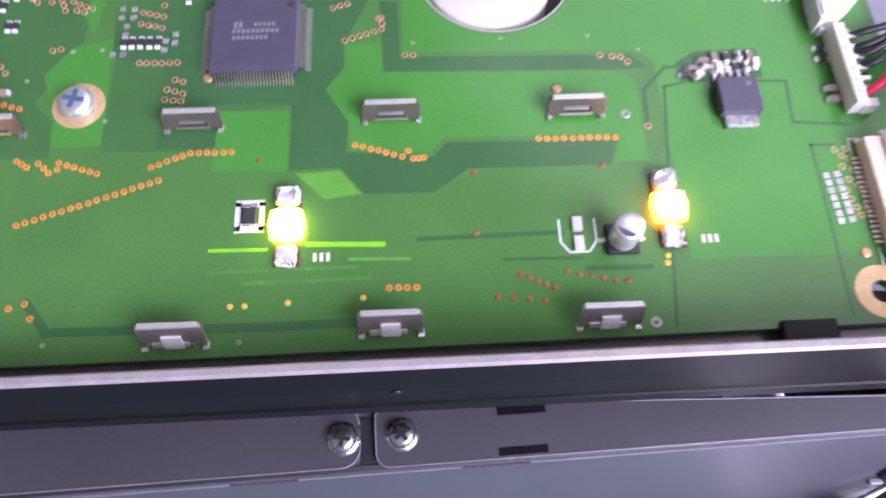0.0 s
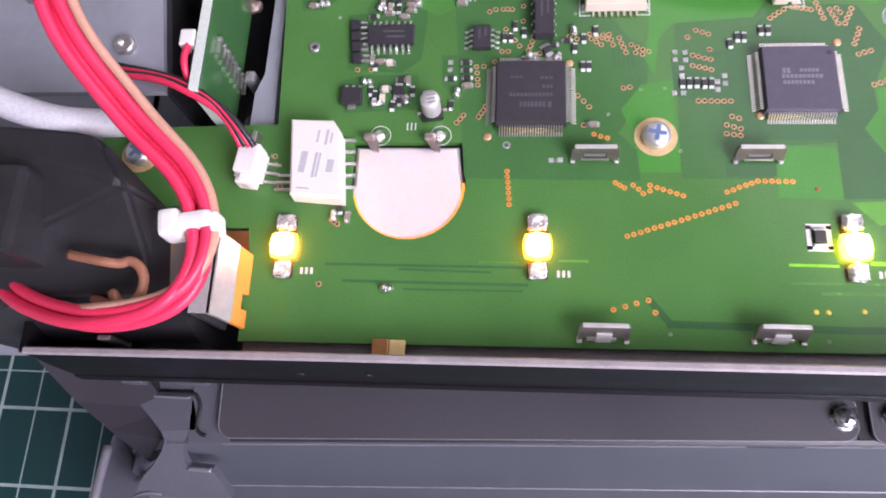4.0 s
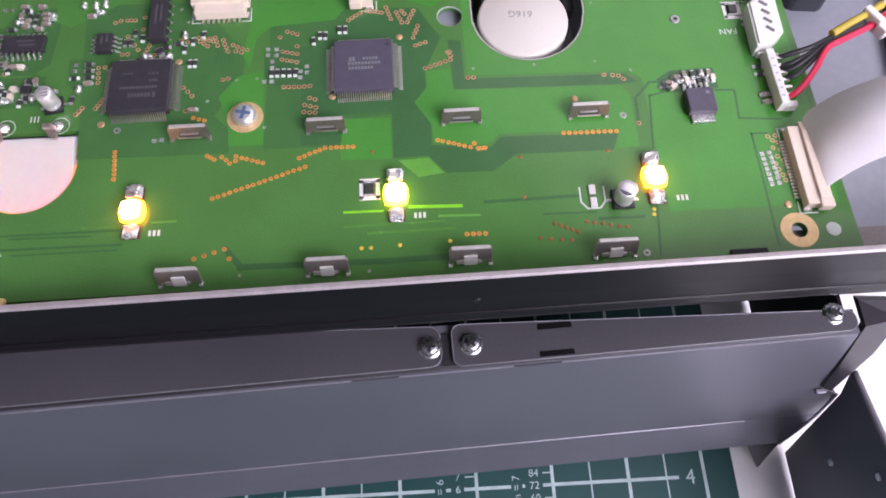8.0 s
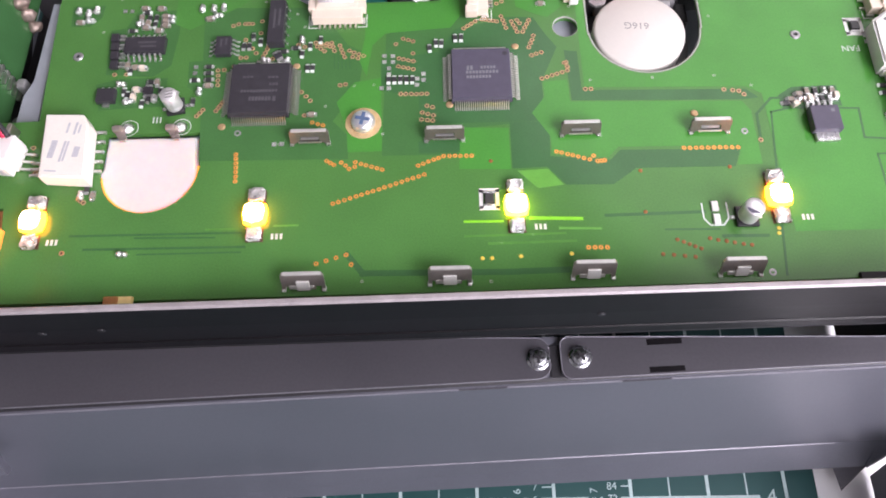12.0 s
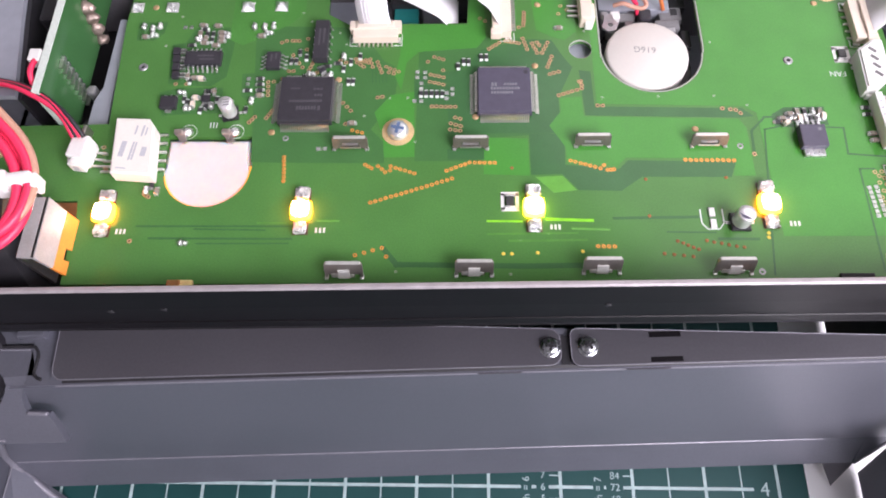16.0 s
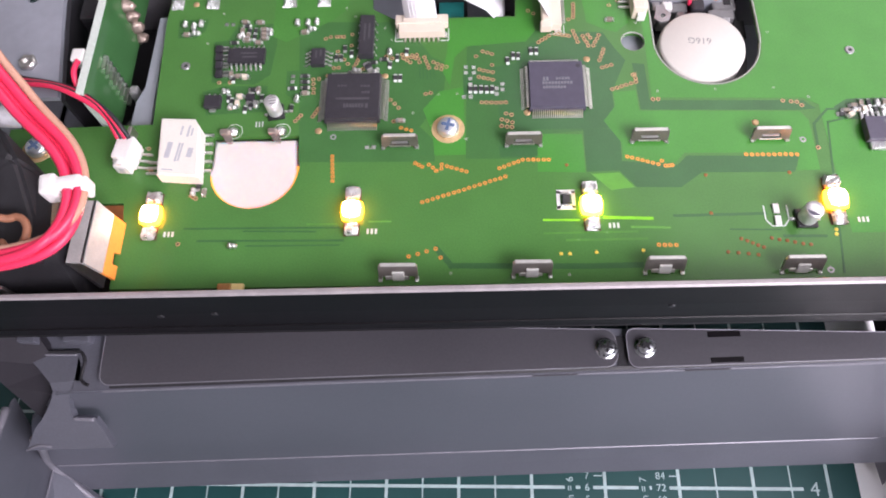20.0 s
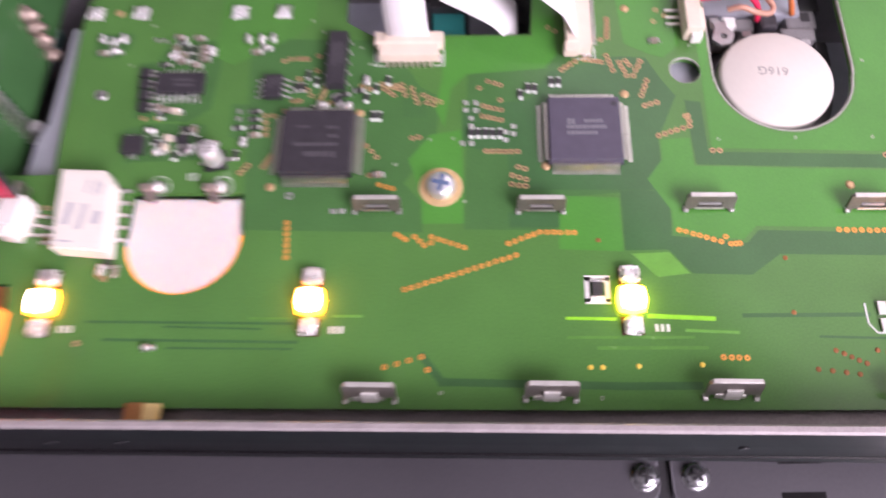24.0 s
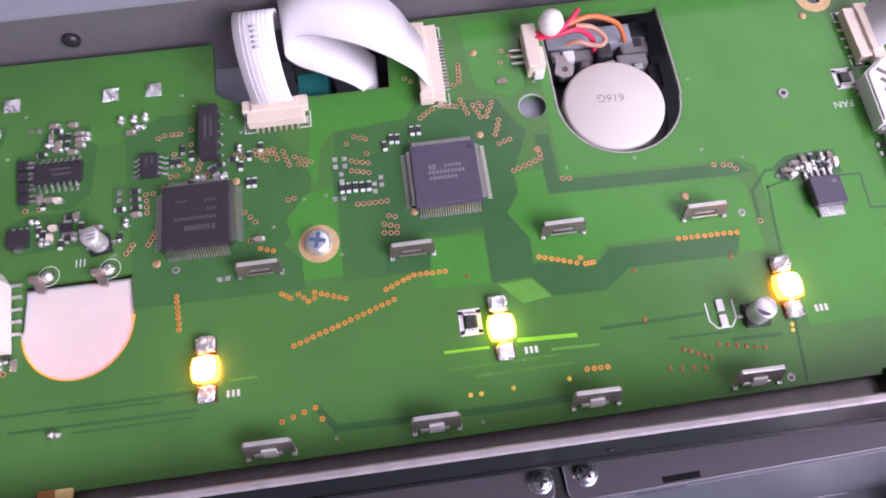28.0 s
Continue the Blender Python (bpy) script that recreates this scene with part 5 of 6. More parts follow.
cable("red_wire", "red wire beside the yellow sleeve", [(82.0, 1.0, 3.4), (86, 2.3, 4.0), (94, 6.6, 4.2), (104, 12.6, 4.6), (116, 20.8, 5.8), (135, 34, 9)], 0.62, RED)
t = thing("wire_sleeve", "yellow-brown sleeve over the wire bundle", "sleeve")
part("sleeve", tube(B(), [(83.6, 3.6, 4.4), (88.4, 6.2, 4.7), (93, 8.5, 4.9), (97.2, 10.9, 5.1)], 0.95, 12), YELLOW, t)
t = thing("cable_tie", "white nylon tie round the wire bundle", "cable tie", 94.0, 7.0, 4.4, 27)
part("strap", box(B(), -0.9, 0.9, -2.3, 3.0, -1.9, 2.2, 0.5), TIEM, t)
part("head", box(B(), -1.5, 1.5, -4.9, -2.1, -1.2, 1.8, 0.5), TIEM, t)
cable("grey_wire", "grey translucent wire running off to the rear", [(96.4, 10.7, 5.0), (104, 14.8, 5.2), (116, 22.6, 6.4), (135, 36.4, 9.4)], 0.62, PRINTED)
cable("grey_wire", "grey translucent wire running off to the rear", [(95, 5.2, 4.0), (104, 10.2, 4.4), (116, 18.6, 5.4), (135, 32, 8.4)], 0.5, PRINTED)

# Left side: plug with wires, small upright board, dark plastic block and red cable loop
t = thing("wire_plug", "white plug with red and black wires, lying on the board", "connector", -129.2, -14.8, 0, -8)
part("body", box(B(), -2.3, 2.0, -2.8, 3.4, 0.2, 5.0, 0.4), WHITE, t)
part("shroud", box(B(), -1.9, 1.9, -4.6, -2.6, 0.2, 3.6, 0.4), WHITE, t)
part("latch", box(B(), -0.9, 0.9, -4.2, -2.4, 3.4, 4.4, 0.3), WHITE, t)
for k in (-1, 1):
    part("side_rib", box(B(), k * 2.1 - 0.4, k * 2.1 + 0.4, -3.2, 2.6, 0.2, 3.2, 0.2), WHITE, t)
for k in range(3):
    part("pin", box(B(), 2.4, 5.4, 0.8 - k * 1.9, 1.4 - k * 1.9, 0.3, 0.9, 0.1), STEEL, t)
part("crimp", box(B(), 0.4, 1.4, 3.0, 5.4, 3.0, 6.4, 0.2), STEEL, t)
part("key_slot", box(B(), -0.7, 0.7, -4.7, -4.2, 1.0, 3.0, 0.1), PRINTED, t)
for k in range(4):
    m = (RED, BLACKW, RED, BLACKW)[k]
    cable("red_wire" if k % 2 == 0 else "black_wire", "thin %s wire into the white plug" % ("red" if k % 2 == 0 else "black"), [(-130.4 + k * 0.9, -12.6, 5.6), (-133.2 + k * 0.5, -8.0, 9.5), (-139.5, -4.5 + k * 0.7, 12 - k * 0.5), (-147, -1.5 + k * 0.9, 12 - k), (-158, 0 + k * 1.4, 11 - k)], 0.62, m)
cable("red_wire", "red wire rising beside the small board", [(-140.6, -2.0, 8), (-141.2, 2.0, 12), (-141, 7, 11.5)], 0.7, RED)
cable("black_wire", "black wire rising beside the small board", [(-139.8, -2.0, 7), (-140.2, 3.0, 10), (-140.2, 7, 10)], 0.6, BLACKW)
solid("wire_plug", box(B(), -1.6, 1.4, -1.8, 1.8, -2, 1.4, 0.4), WHITE, "small white plug behind the upright board", "connector", -141.2, 7.4, 11.0)

t = thing("upright_board", "small green circuit board standing on edge with a row of pins", "circuit board", -137.6, 22, -5)
bm = box(B(), -1.6, 0, -26, 30, -2, 17)
# Darker mask colour puts the shade on this board into its surface
part("laminate", bm, DARK, t)
part("pale_edge", box(B(), -1.75, 0.1, -26.1, 30, 17, 17.3), SILK, t, "pale cut top edge")
part("pale_edge", box(B(), -1.65, 0.05, -26.35, -26.05, -2, 17.2), SILK, t, "pale cut end edge")
for k in range(8):
    z = 12.4 - k * 2.1
    part("pin", box(B(), 0, 1.0, -15.2 - 0.1 * k, -12.0 - 0.1 * k, z - 0.3, z + 0.3, 0.12), STEEL, t)
    part("pin_joint", box(B(), 0, 1.2, -12.5 - 0.1 * k, -11.5 - 0.1 * k, z - 0.6, z + 0.6, 0.25), TIN, t, "solder lump of a pin")
for k in range(4):
    bm = B()
    lathe(bm, [(1.9, 0), (1.7, 0.8), (1.4, 1.5), (1.0, 2.2), (0.5, 2.8)], n=12)
    for v in bm.verts:
        v.co += noise.noise_vector(v.co * 700 + Vector((k, 3, 0))) * 0.0007
    ob = part("solder_lump", bm, ROSIN, t, "lump of solder browned by flux")
    ob.rotation_euler = (0, radians(90), 0)
    ob.location = (0, (8 - k * 0.7) * MM, (9 - k * 3.4) * MM)
part("blade_terminal", box(B(), 2.4, 4.6, -15.6, -13.0, -9, 2.6, 0.6), MECH, t)
bm = B()
cyl(bm, 5.4, -25.4, -9, 2.4, 1.7, n=20)
part("can", bm, DKPLAST, t)

# Chassis: trays, rear wall, left plate
t = thing("chassis_tray", "dull zinc-plated metal tray under the circuit board", "chassis")
part("floor", box(B(), -220, -12, -49, 47, -29.5, -28), CHASSIS, t)
part("floor", box(B(), -12, 150, -43, 47, -29.5, -28), CHASSIS, t)
# Black panels added to darken the mat below; only the right one shows
part("outer_side", box(B(), -169.5, -168, -52, 60, -111.5, -28), FRAME, t, "black side panel that keeps light from under the tray")
part("outer_side", box(B(), 104.6, 105.8, -58, 46, -111.9, -58), FRAME, t, "black side panel that keeps light from under the tray")
part("outer_side", box(B(), 104.6, 105.8, -30, 46, -57.9, -29.6), FRAME, t, "black side panel that keeps light from under the tray")
part("outer_back", box(B(), -168, 104.6, 46, 47.4, -111.9, -29.6), FRAME, t, "unseen black panel that keeps light from under the tray")
part("rear_wall", box(B(), -147, 150, 46.2, 47.4, -28, 11.5), REARM, t)
part("side_step", prism(B(), [(127, 46), (121.4, 25.7), (119.3, 8.9), (117.6, -20), (150, -20), (150, 46)], -27.9, -24.6), REARM, t, "duller raised step of the tray")
part("rear_flange", box(B(), -147, 150, 46.2, 60, 11.5, 12.3), CHASSIS, t)
part("inner_plate", box(B(), -9, 0.8, 12, 24, -3.4, -2.4), CHASSIS, t)
part("inner_step", box(B(), -75, -38, 22, 46, -27.9, -12), CHASSIS, t)
part("dark_slot", box(B(), -37, -33.4, 24, 44, -17.9, -17.0), DKPLAST, t)
part("side_rib", prism(B(), [(-132.4, -6.2), (-127.2, -6.4), (-127.7, 6), (-128.0, 31), (-130.4, 31), (-130.6, 8), (-132.2, 3.4)], -28, -2.0), CHASSIS, t)
bm = B()
lathe(bm, [(1.9, 0), (1.8, 1.0), (1.0, 1.5), (0.2, 1.52)], n=24)
s = thing("screw", "dark cross-head screw in the rear wall", "screw", -101.3, 46.2, 4.2)
part("head", bm, DKPLAST, s)
s.rotation_euler = (radians(90), 0, 0)
t = thing("teal_block", "small teal plastic block inside the opening", "plastic part", -50.5, 31, -12)
part("block", box(B(), -3.4, 3.4, -4, 6, 0, 9, 0.4), TEAL, t)
part("cap", box(B(), -4.2, 4.4, 4, 8, 0, 11, 0.4), DKPLAST, t)

t = thing("left_chassis_plate", "bluish zinc-plated side plate with punched holes", "chassis")
holes = [arc(-156, 9.5, 1.3, 0, 330, 11)[::-1], arc(-160, 30, 2.0, 0, 330, 11)[::-1], arc(-178, 22, 1.6, 0, 330, 11)[::-1]]
part("plate", holed([(-196, -2), (-146.4, -2), (-150.6, 22), (-156.5, 62), (-196, 62)], holes, 6.5, 8), CHASSIS, t)
# Dark strip stands for the shading where the plate curves away
part("drop", prism(B(), [(-146.4, -2), (-145.4, -2), (-149.4, 22), (-155.2, 60), (-156.4, 60), (-150.6, 22)], -28, 6.4), DKPLAST, t)
part("dark_recess", box(B(), -148, -140, 24, 62, -10, 6, 1), DKPLAST, t)
part("dark_floor", box(B(), -148.6, -131.7, -4.5, 60, -27.9, -24), DKPLAST, t)
for x, y in ((-156, 9.5), (-178, 22)):
    bm = B()
    lathe(bm, [(2.3, 0), (2.3, 1.0), (1.9, 1.3), (1.0, 1.3), (1.0, 0.5), (0.1, 0.5)], n=6)
    ob = part("folded_nut", bm, STEEL, t, "bright six-sided nut")
    ob.location = (x * MM, (y - 1.2) * MM, 8.0 * MM)

t = thing("power_socket", "large black plastic socket block beside the frame", "socket", -152, -38, 0)
part("housing", slab(B(), [(-11.5, -20), (-11.5, -2), (-6, 13), (8, 17), (10.5, 12), (10.5, -20)], -30, 16), DKPLAST, t)
part("upper_step", box(B(), -34, -6, -2, 13, 10, 25, 1.2), DKPLAST, t)
part("flap", box(B(), -38, -20, 4, 14, 20, 30, 1.5), DKPLAST, t)
part("hood", hull([(-38, 24, 21), (2.5, 20.4, 21.5), (9.4, 10.8, 21.5), (14.2, 8.8, 14), (14.2, -8, 11), (-38, -8, 11), (-38, 22, 3), (0, 19, 14), (12, 8.8, 3), (12, -8, 3)], 0.8), DKPLAST, t)
part("contact", box(B(), -1, 1.5, -12.4, -11.4, -4, 4, 0.3), STEEL, t)
t = thing("metal_clamp", "bright folded sheet metal clamp with an orange-lit edge", "bracket", -130.6, -37.2)
part("top", slab(B(), [(-8.6, 7.2), (6.6, 7.2), (6.6, 8.0), (-8.6, 8.0)], -4.2, -0.4), CLAMPM, t)


def leaning(bm):
    """Stand a plate drawn in y and height on its foot, leaning inwards."""
    bmesh.ops.transform(bm, matrix=Matrix(((0, -0.45, 1, 0.0031), (1, 0, 0, 0), (0, 1, 0, 0), (0, 0, 0, 1))), verts=bm.verts[:])
    return bm


part("side", leaning(prism(B(), [(-8.7, 8.0), (-9.3, 3.4), (5.2, 3.4), (6.6, 8.0)], -0.4, 0.4)), CLAMPM, t, "bright satin side of the clamp")
# Lower part of the side, coloured orange for the LED light on it
part("amber_edge", leaning(prism(B(), [(-9.3, 3.3), (-9.8, 0.2), (-6.4, 0.2), (-6.4, 1.6), (-3.4, 1.6), (-3.4, 0.2), (4.4, 0.2), (5.2, 3.3)], -0.4, 0.4)), ORANGEG, t, "lower clamp edge with orange LED light in its colour")
part("back_fold", box(B(), -4.4, -3.4, -8.6, 6.6, -8, 7.6), STEEL, t)
# Thin plate added to colour the brown corner of the board
solid("brown_film", prism(B(), [(-135.3, -27.85), (-128.8, -27.85), (-128.0, -33), (-131, -31)], -0.4, 0.05), HOOKM, "small brown plate over the brown board corner beside the clamp", "film")
# Black block put in for the unlit void beside the frame
solid("dark_well", box(B(), -150, -128.6, -49, -27.8, -27.9, -20), DKPLAST, "black block filling the dark void beside the frame", "plastic part")

LOOP = [(-151, 40, 48), (-149, 15, 42), (-146, -4, 35), (-139.5, -16.5, 26), (-132.2, -26, 21.8), (-129.0, -34.3, 20), (-129.8, -42.5, 19.5), (-134.6, -47.6, 19), (-146, -49.4, 17.5), (-160, -46, 13), (-172, -40, 9), (-190, -36, 4)]
for k in range(4):
    a = k * 1.75
    pts = [(x + (-5.0, -5.0, -4.6, -2.2, 0.2, 0.6, 0.6, 0, 0, 0, 0, 0)[i] + (0.8 if k % 2 else -0.8) * (1 if i < 9 else 0.5) - 0.5 * (k > 1), y + (-0.9 if k > 1 else 0.9), z + (1.1 if k in (1, 2) else -0.9)) for i, (x, y, z) in enumerate(LOOP)]
    cable("red_wire", "thick red insulated wire looping through a white tie", pts, 1.08, RED)
pts = [(x + (-2.4, -2.4, -2.0, 0.6, 2.2, 2.4, 2.2, 0, -1)[i], y + 1.6, z + 0.8) for i, (x, y, z) in enumerate(LOOP[:9])] + [(-155, -46, 12)]
cable("brown_wire", "brown insulated wire running beside the red ones", pts, 0.85, BROWN)
ring = [(-141.2 + 2.9 * math.cos(a * 0.6), -43.2 + 3.6 * math.sin(a * 0.6), 15.5 + 0.22 * a) for a in range(0, 15)]
cable("brown_wire", "curl of brown wire under the red loop", [(-150, -44.5, 12), (-144, -46.6, 13.6)] + ring[6:] + [(-145.4, -40, 19.4), (-152, -38.6, 18)], 0.85, BROWNC)
t = thing("cable_tie", "white nylon cable tie round the red wires", "cable tie", -129.4, -33.6, 20, 10)
bm = B()
box(bm, -2.9, 2.9, -1.4, 1.4, -3.0, 3.0, 0.9)
part("strap", bm, TIEM, t)
part("head", box(B(), -5.6, -2.2, -2.3, 2.3, -1.8, 3.4, 0.9), TIEM, t)
part("tail", box(B(), 2.4, 3.8, -2.2, 1.2, -2.2, 2.0, 0.6), TIEM, t)
cable("grey_cable", "grey sheathed cable crossing behind the black block", [(-200, 6, 30), (-178, -8, 26), (-160, -14, 20), (-146, -12, 14)], 2.6, PRINTED)

# Front frame: a folded sheet lip that rises a little towards the right
frame_ob = thing("front_frame", "black painted sheet metal frame with a pale grey top edge", "chassis frame")


def lip(bm, profile):
    """Draw a profile along x; heights follow the rise of the lip's top (weight 1) and foot (weight 0)."""
    rows = []
    for x in (-166, -128, -90, -50, -16, 10, 30, 70, 100, 140):
        top, foot = 5.9 + (x + 140) * 0.0335, min(-18.2 + (x + 150) * 0.044, -8.4)
        rows.append([bm.verts.new((x * MM, y * MM, (foot + (top - foot) * w + dz) * MM)) for y, w, dz in profile])
    n = len(profile)
    for a, b in zip(rows, rows[1:]):
        for i in range(n):
            bm.faces.new((a[i], a[(i + 1) % n], b[(i + 1) % n], b[i]))
    bm.faces.new(rows[0][::-1])
    bm.faces.new(rows[-1])
    bmesh.ops.recalc_face_normals(bm, faces=bm.faces[:])
    return bm


part("front_wall", lip(B(), [(-52.1, 1, -0.6), (-53.2, 1, -0.6), (-53.4, 1, -1.2), (-54.3, 0.6, 0), (-55.2, 0.12, 0), (-54.8, 0, 0), (-52.2, 0, 0)]), FRAME, frame_ob)
part("inner_wall", lip(B(), [(-52.1, 1, -0.55), (-51.95, 1, -0.7), (-51.2, 0, 2), (-52.0, 0, 2)]), INNER, frame_ob, "dull grey inner side of the lip")
part("top_edge", lip(B(), [(-52.0, 1, -0.5), (-52.3, 1, 0.0), (-53.1, 1, 0.05), (-53.5, 1, -0.3), (-53.4, 1, -0.9), (-52.2, 1, -0.7)]), PALELIP, frame_ob, "pale grey top edge of the frame")
part("lower_bead", lip(B(), [(-54.6, 0.30, 0), (-55.2, 0.28, 0), (-55.5, 0.16, 0), (-54.9, 0.10, 0)]), FRAME, frame_ob)
part("floor_flange", box(B(), -128, 100, -51.9, -42, -3.2, -2.2), INNER, frame_ob, "dull grey flange under the board edge")
part("left_end", box(B(), -167.5, -166, -53, -30, -18, 4.0), FRAME, frame_ob)
for x, z in ((-2.6, 1.0), (-117, -4), (-104, -2.5), (71, 0), (96, 3), (-85, -9), (40, -1), (-60, -11), (12, -1.5)):
    bm = B()
    lathe(bm, [(0.8, 0), (0.8, 0.22), (0.3, 0.3)], n=12)
    ob = part("rivet", bm, DKPLAST, frame_ob)
    ob.location, ob.rotation_euler = (x * MM, -54.3 * MM, z * MM), (radians(90), 0, 0)
part("hook", box(B(), -99.9, -97.0, -51.4, -48.4, 0.1, 1.3, 0.3), YELLOWTIP, frame_ob, "hook tip with yellow LED light in its colour")
part("hook", box(B(), -103.0, -99.95, -51.4, -48.3, 0.1, 1.1, 0.3), HOOKM, frame_ob, "small brown hook clasping the board edge")
part("hook", box(B(), 50.5, 58.2, -51.4, -46.6, 0.1, 0.8, 0.2), FRAME, frame_ob, "small dark hook clasping the board edge")

# Grey case with its cover plates, screws and side cheeks
case = thing("grey_case", "grey painted metal front case standing on the mat", "radio case", 0, -62.5, 0, 1.9)


def sloped(bm):
    """Lay a plate drawn in x and z onto the sloping front of the case."""
    for v in bm.verts:
        x, z, w = v.co
        v.co = (x, 0.0002 + (z + 0.0264) * 9.2 / 63.6 + w, z)
    bmesh.ops.recalc_face_normals(bm, faces=bm.faces[:])
    return bm


part("front_face", sloped(prism(B(), [(88.4, -26.4), (95.6, -63), (104, -71), (106.8, -90), (-185.6, -90), (-179, -66), (-168, -46), (-157, -33.5), (-151, -26.4)], 0, 1.6)), SHELL, case)
bm = slab(B(), [(-8.8, -89.6), (-9.2, -90.2), (-15.4, -102), (-14.9, -103), (-8.4, -91.4)], -185, 98)
for v in bm.verts:
    if v.co.z < -0.1:
        v.co.x += 0.0045 * (v.co.x < 0)
        v.co.z -= 0.0008 + (0.098 - v.co.x) * 0.0095
part("lower_ledge", bm, SHELL, case)
bm = B()
ring = [[bm.verts.new((x * MM, (y + d) * MM, (z - d) * MM)) for x, y, z in ((97.9, -9.0, -89.9), (106.8, -9.0, -90.0), (98.2, -15.4, -102))] for d in (0, 1.2)]
bm.faces.new(ring[0])
bm.faces.new(ring[1][::-1])
for k in range(3):
    bm.faces.new((ring[0][k], ring[1][k], ring[1][(k + 1) % 3], ring[0][(k + 1) % 3]))
bmesh.ops.recalc_face_normals(bm, faces=bm.faces[:])
part("corner_web", bm, SHELL, case)
part("weld_seam", tube(B(), [(104.2, -6.4, -71), (106.9, -9.2, -90), (103, -12.4, -95.8), (98.4, -15.6, -102.2)], 0.5, 8), SHELLEDGE, case, "pale seam along the joint")
# Hidden plate added to stop light passing under the ledge
part("bottom_skirt", box(B(), -166, 96, -11, -10, -111.9, -96), FRAME, case, "unseen black plate blocking light under the case")
part("fold_line", slab(B(), [(-8.9, -89.75), (-9.3, -89.95), (-9.32, -90.15), (-8.95, -90.1)], -183, 84), SHELLEDGE, case, "thin pale fold line")


def rear(x):
    """Where the case's top ends behind: it narrows towards the right."""
    return 10.9 - 0.052 * x


part("top_strip", prism(B(), [(-146.4, 0.4), (88.4, 0.4), (88.4, rear(88.4)), (-146.4, rear(-146.4))], -27.2, -25.5), SHELL, case)
part("edge_line", slab(B(), [(0.35, -25.9), (0.12, -26.12), (0.12, -26.4), (0.4, -26.2)], -139, 87.6), SHELLEDGE, case, "thin pale edge line")


def cover(name, x0, x1, y0, r):
    pts = []
    for cx, cy, a in ((x1 - r, rear(x1) - 0.4 - r, 0), (x0 + r, rear(x0) - 0.4 - r, 90), (x0 + r, y0 + r, 180), (x1 - r, y0 + r, 270)):
        pts += arc(cx, cy, r, a, a + 90, 5)
    bm = holed(pts, [], 0, 1.3)
    rim = tube(B(), [(x, y, 1.25) for x, y in pts] + [(*pts[0], 1.25)], 0.16, 6, 1)
    part("cover_rim", rim, SHELLEDGE, case, "thin pale rim of the cover plate").location = (0, 0, -25.4 * MM)
    return part(name, bm, COVERM, case, "flat cover plate with rounded corners")


ob = cover("cover_plate", -139.5, -9.8, 1.4, 3.0)
ob.location = (0, 0, -25.4 * MM)
ob = cover("cover_plate", -7.2, 87.8, 1.0, 2.2)
ob.location = (0, 0, -25.4 * MM)
part("cover_seam", slab(B(), [(0.75, -25.74), (1.6, -25.68), (1.6, -25.1), (0.75, -25.4)], -137, 86), DKPLAST, case, "thin dark seam under the cover plates")
part("slot", box(B(), 12.6, 20.7, 1.4, 2.7, -24.2, -24.05), FRAME, case, "dark punched slot")
part("slot", box(B(), 12.9, 21.0, 7.8, 9.3, -24.2, -24.05), FRAME, case, "dark punched slot")
part("seam_gap", box(B(), -9.7, -7.3, 1.8, 9.2, -25.6, -25.05), DKPLAST, case)
for x0, x1 in ((-31, -20), (6.7, 17.8)):
    part("edge_notch", box(B(), x0, x1, 0.05, 0.7, -26.5, -25.7), COVERM, case)
screw(-12.6, -57.0, -24.0, 2.15, 1.7, "bright cross-head screw in the grey cover plate", mat=CHROME, washer=2.75)
screw(-3.0, -56.7, -24.0, 2.15, 1.7, "bright cross-head screw in the grey cover plate", mat=CHROME, washer=2.75)
screw(82.6, -54.6, -24.0, 2.1, 1.5, "bright cross-head screw in the grey cover plate", mat=CHROME, washer=2.7)

# Right cheek and its dark inner bar
def upright(bm, dx=0.0):
    """Turn a plate drawn in y and z to stand across x."""
    bmesh.ops.transform(bm, matrix=Matrix(((0, 0, 1, dx * MM), (1, 0, 0, 0), (0, 1, 0, 0), (0, 0, 0, 1))), verts=bm.verts[:])
    return bm


t = thing("right_cheek", "grey metal side cheek of the case with small rivets", "side plate", 105.6, -59.2, 0)
part("plate", upright(prism(B(), [(-6.4, -69.2), (-2.0, -61.3), (-22.8, -56.2), (-56, -48), (-56, -112), (-17.8, -112)], -0.9, 0.9)), SHELL, t)
part("top_lip", tube(B(), [(0, -2.0, -61.3), (0, -22.8, -56.2), (0, -56, -48)], 1.0, 8), SHELLEDGE, t, "rounded pale upper edge")
for y, z in ((-24, -84), (-30, -62)):
    bm = B()
    lathe(bm, [(1.1, 0), (1.1, 0.5), (0.3, 0.7)], n=14)
    ob = part("rivet", bm, BRIGHT, t)
    ob.location, ob.rotation_euler = (-0.9 * MM, y * MM, z * MM), (0, radians(-90), 0)
def strip(bm, inner, outer, thick):
    """A bent bar between two lines of points."""
    rows = [[bm.verts.new((x * MM, (y + d) * MM, (z - d) * MM)) for x, y, z in line] for d in (0, thick) for line in (inner, outer)]
    for k in range(len(inner) - 1):
        for a, b in ((0, 1), (1, 3), (3, 2), (2, 0)):
            bm.faces.new((rows[a][k], rows[a][k + 1], rows[b][k + 1], rows[b][k]))
    for k in (0, -1):
        bm.faces.new([rows[a][k] for a in (0, 1, 3, 2)])
    bmesh.ops.recalc_face_normals(bm, faces=bm.faces[:])
    return bm


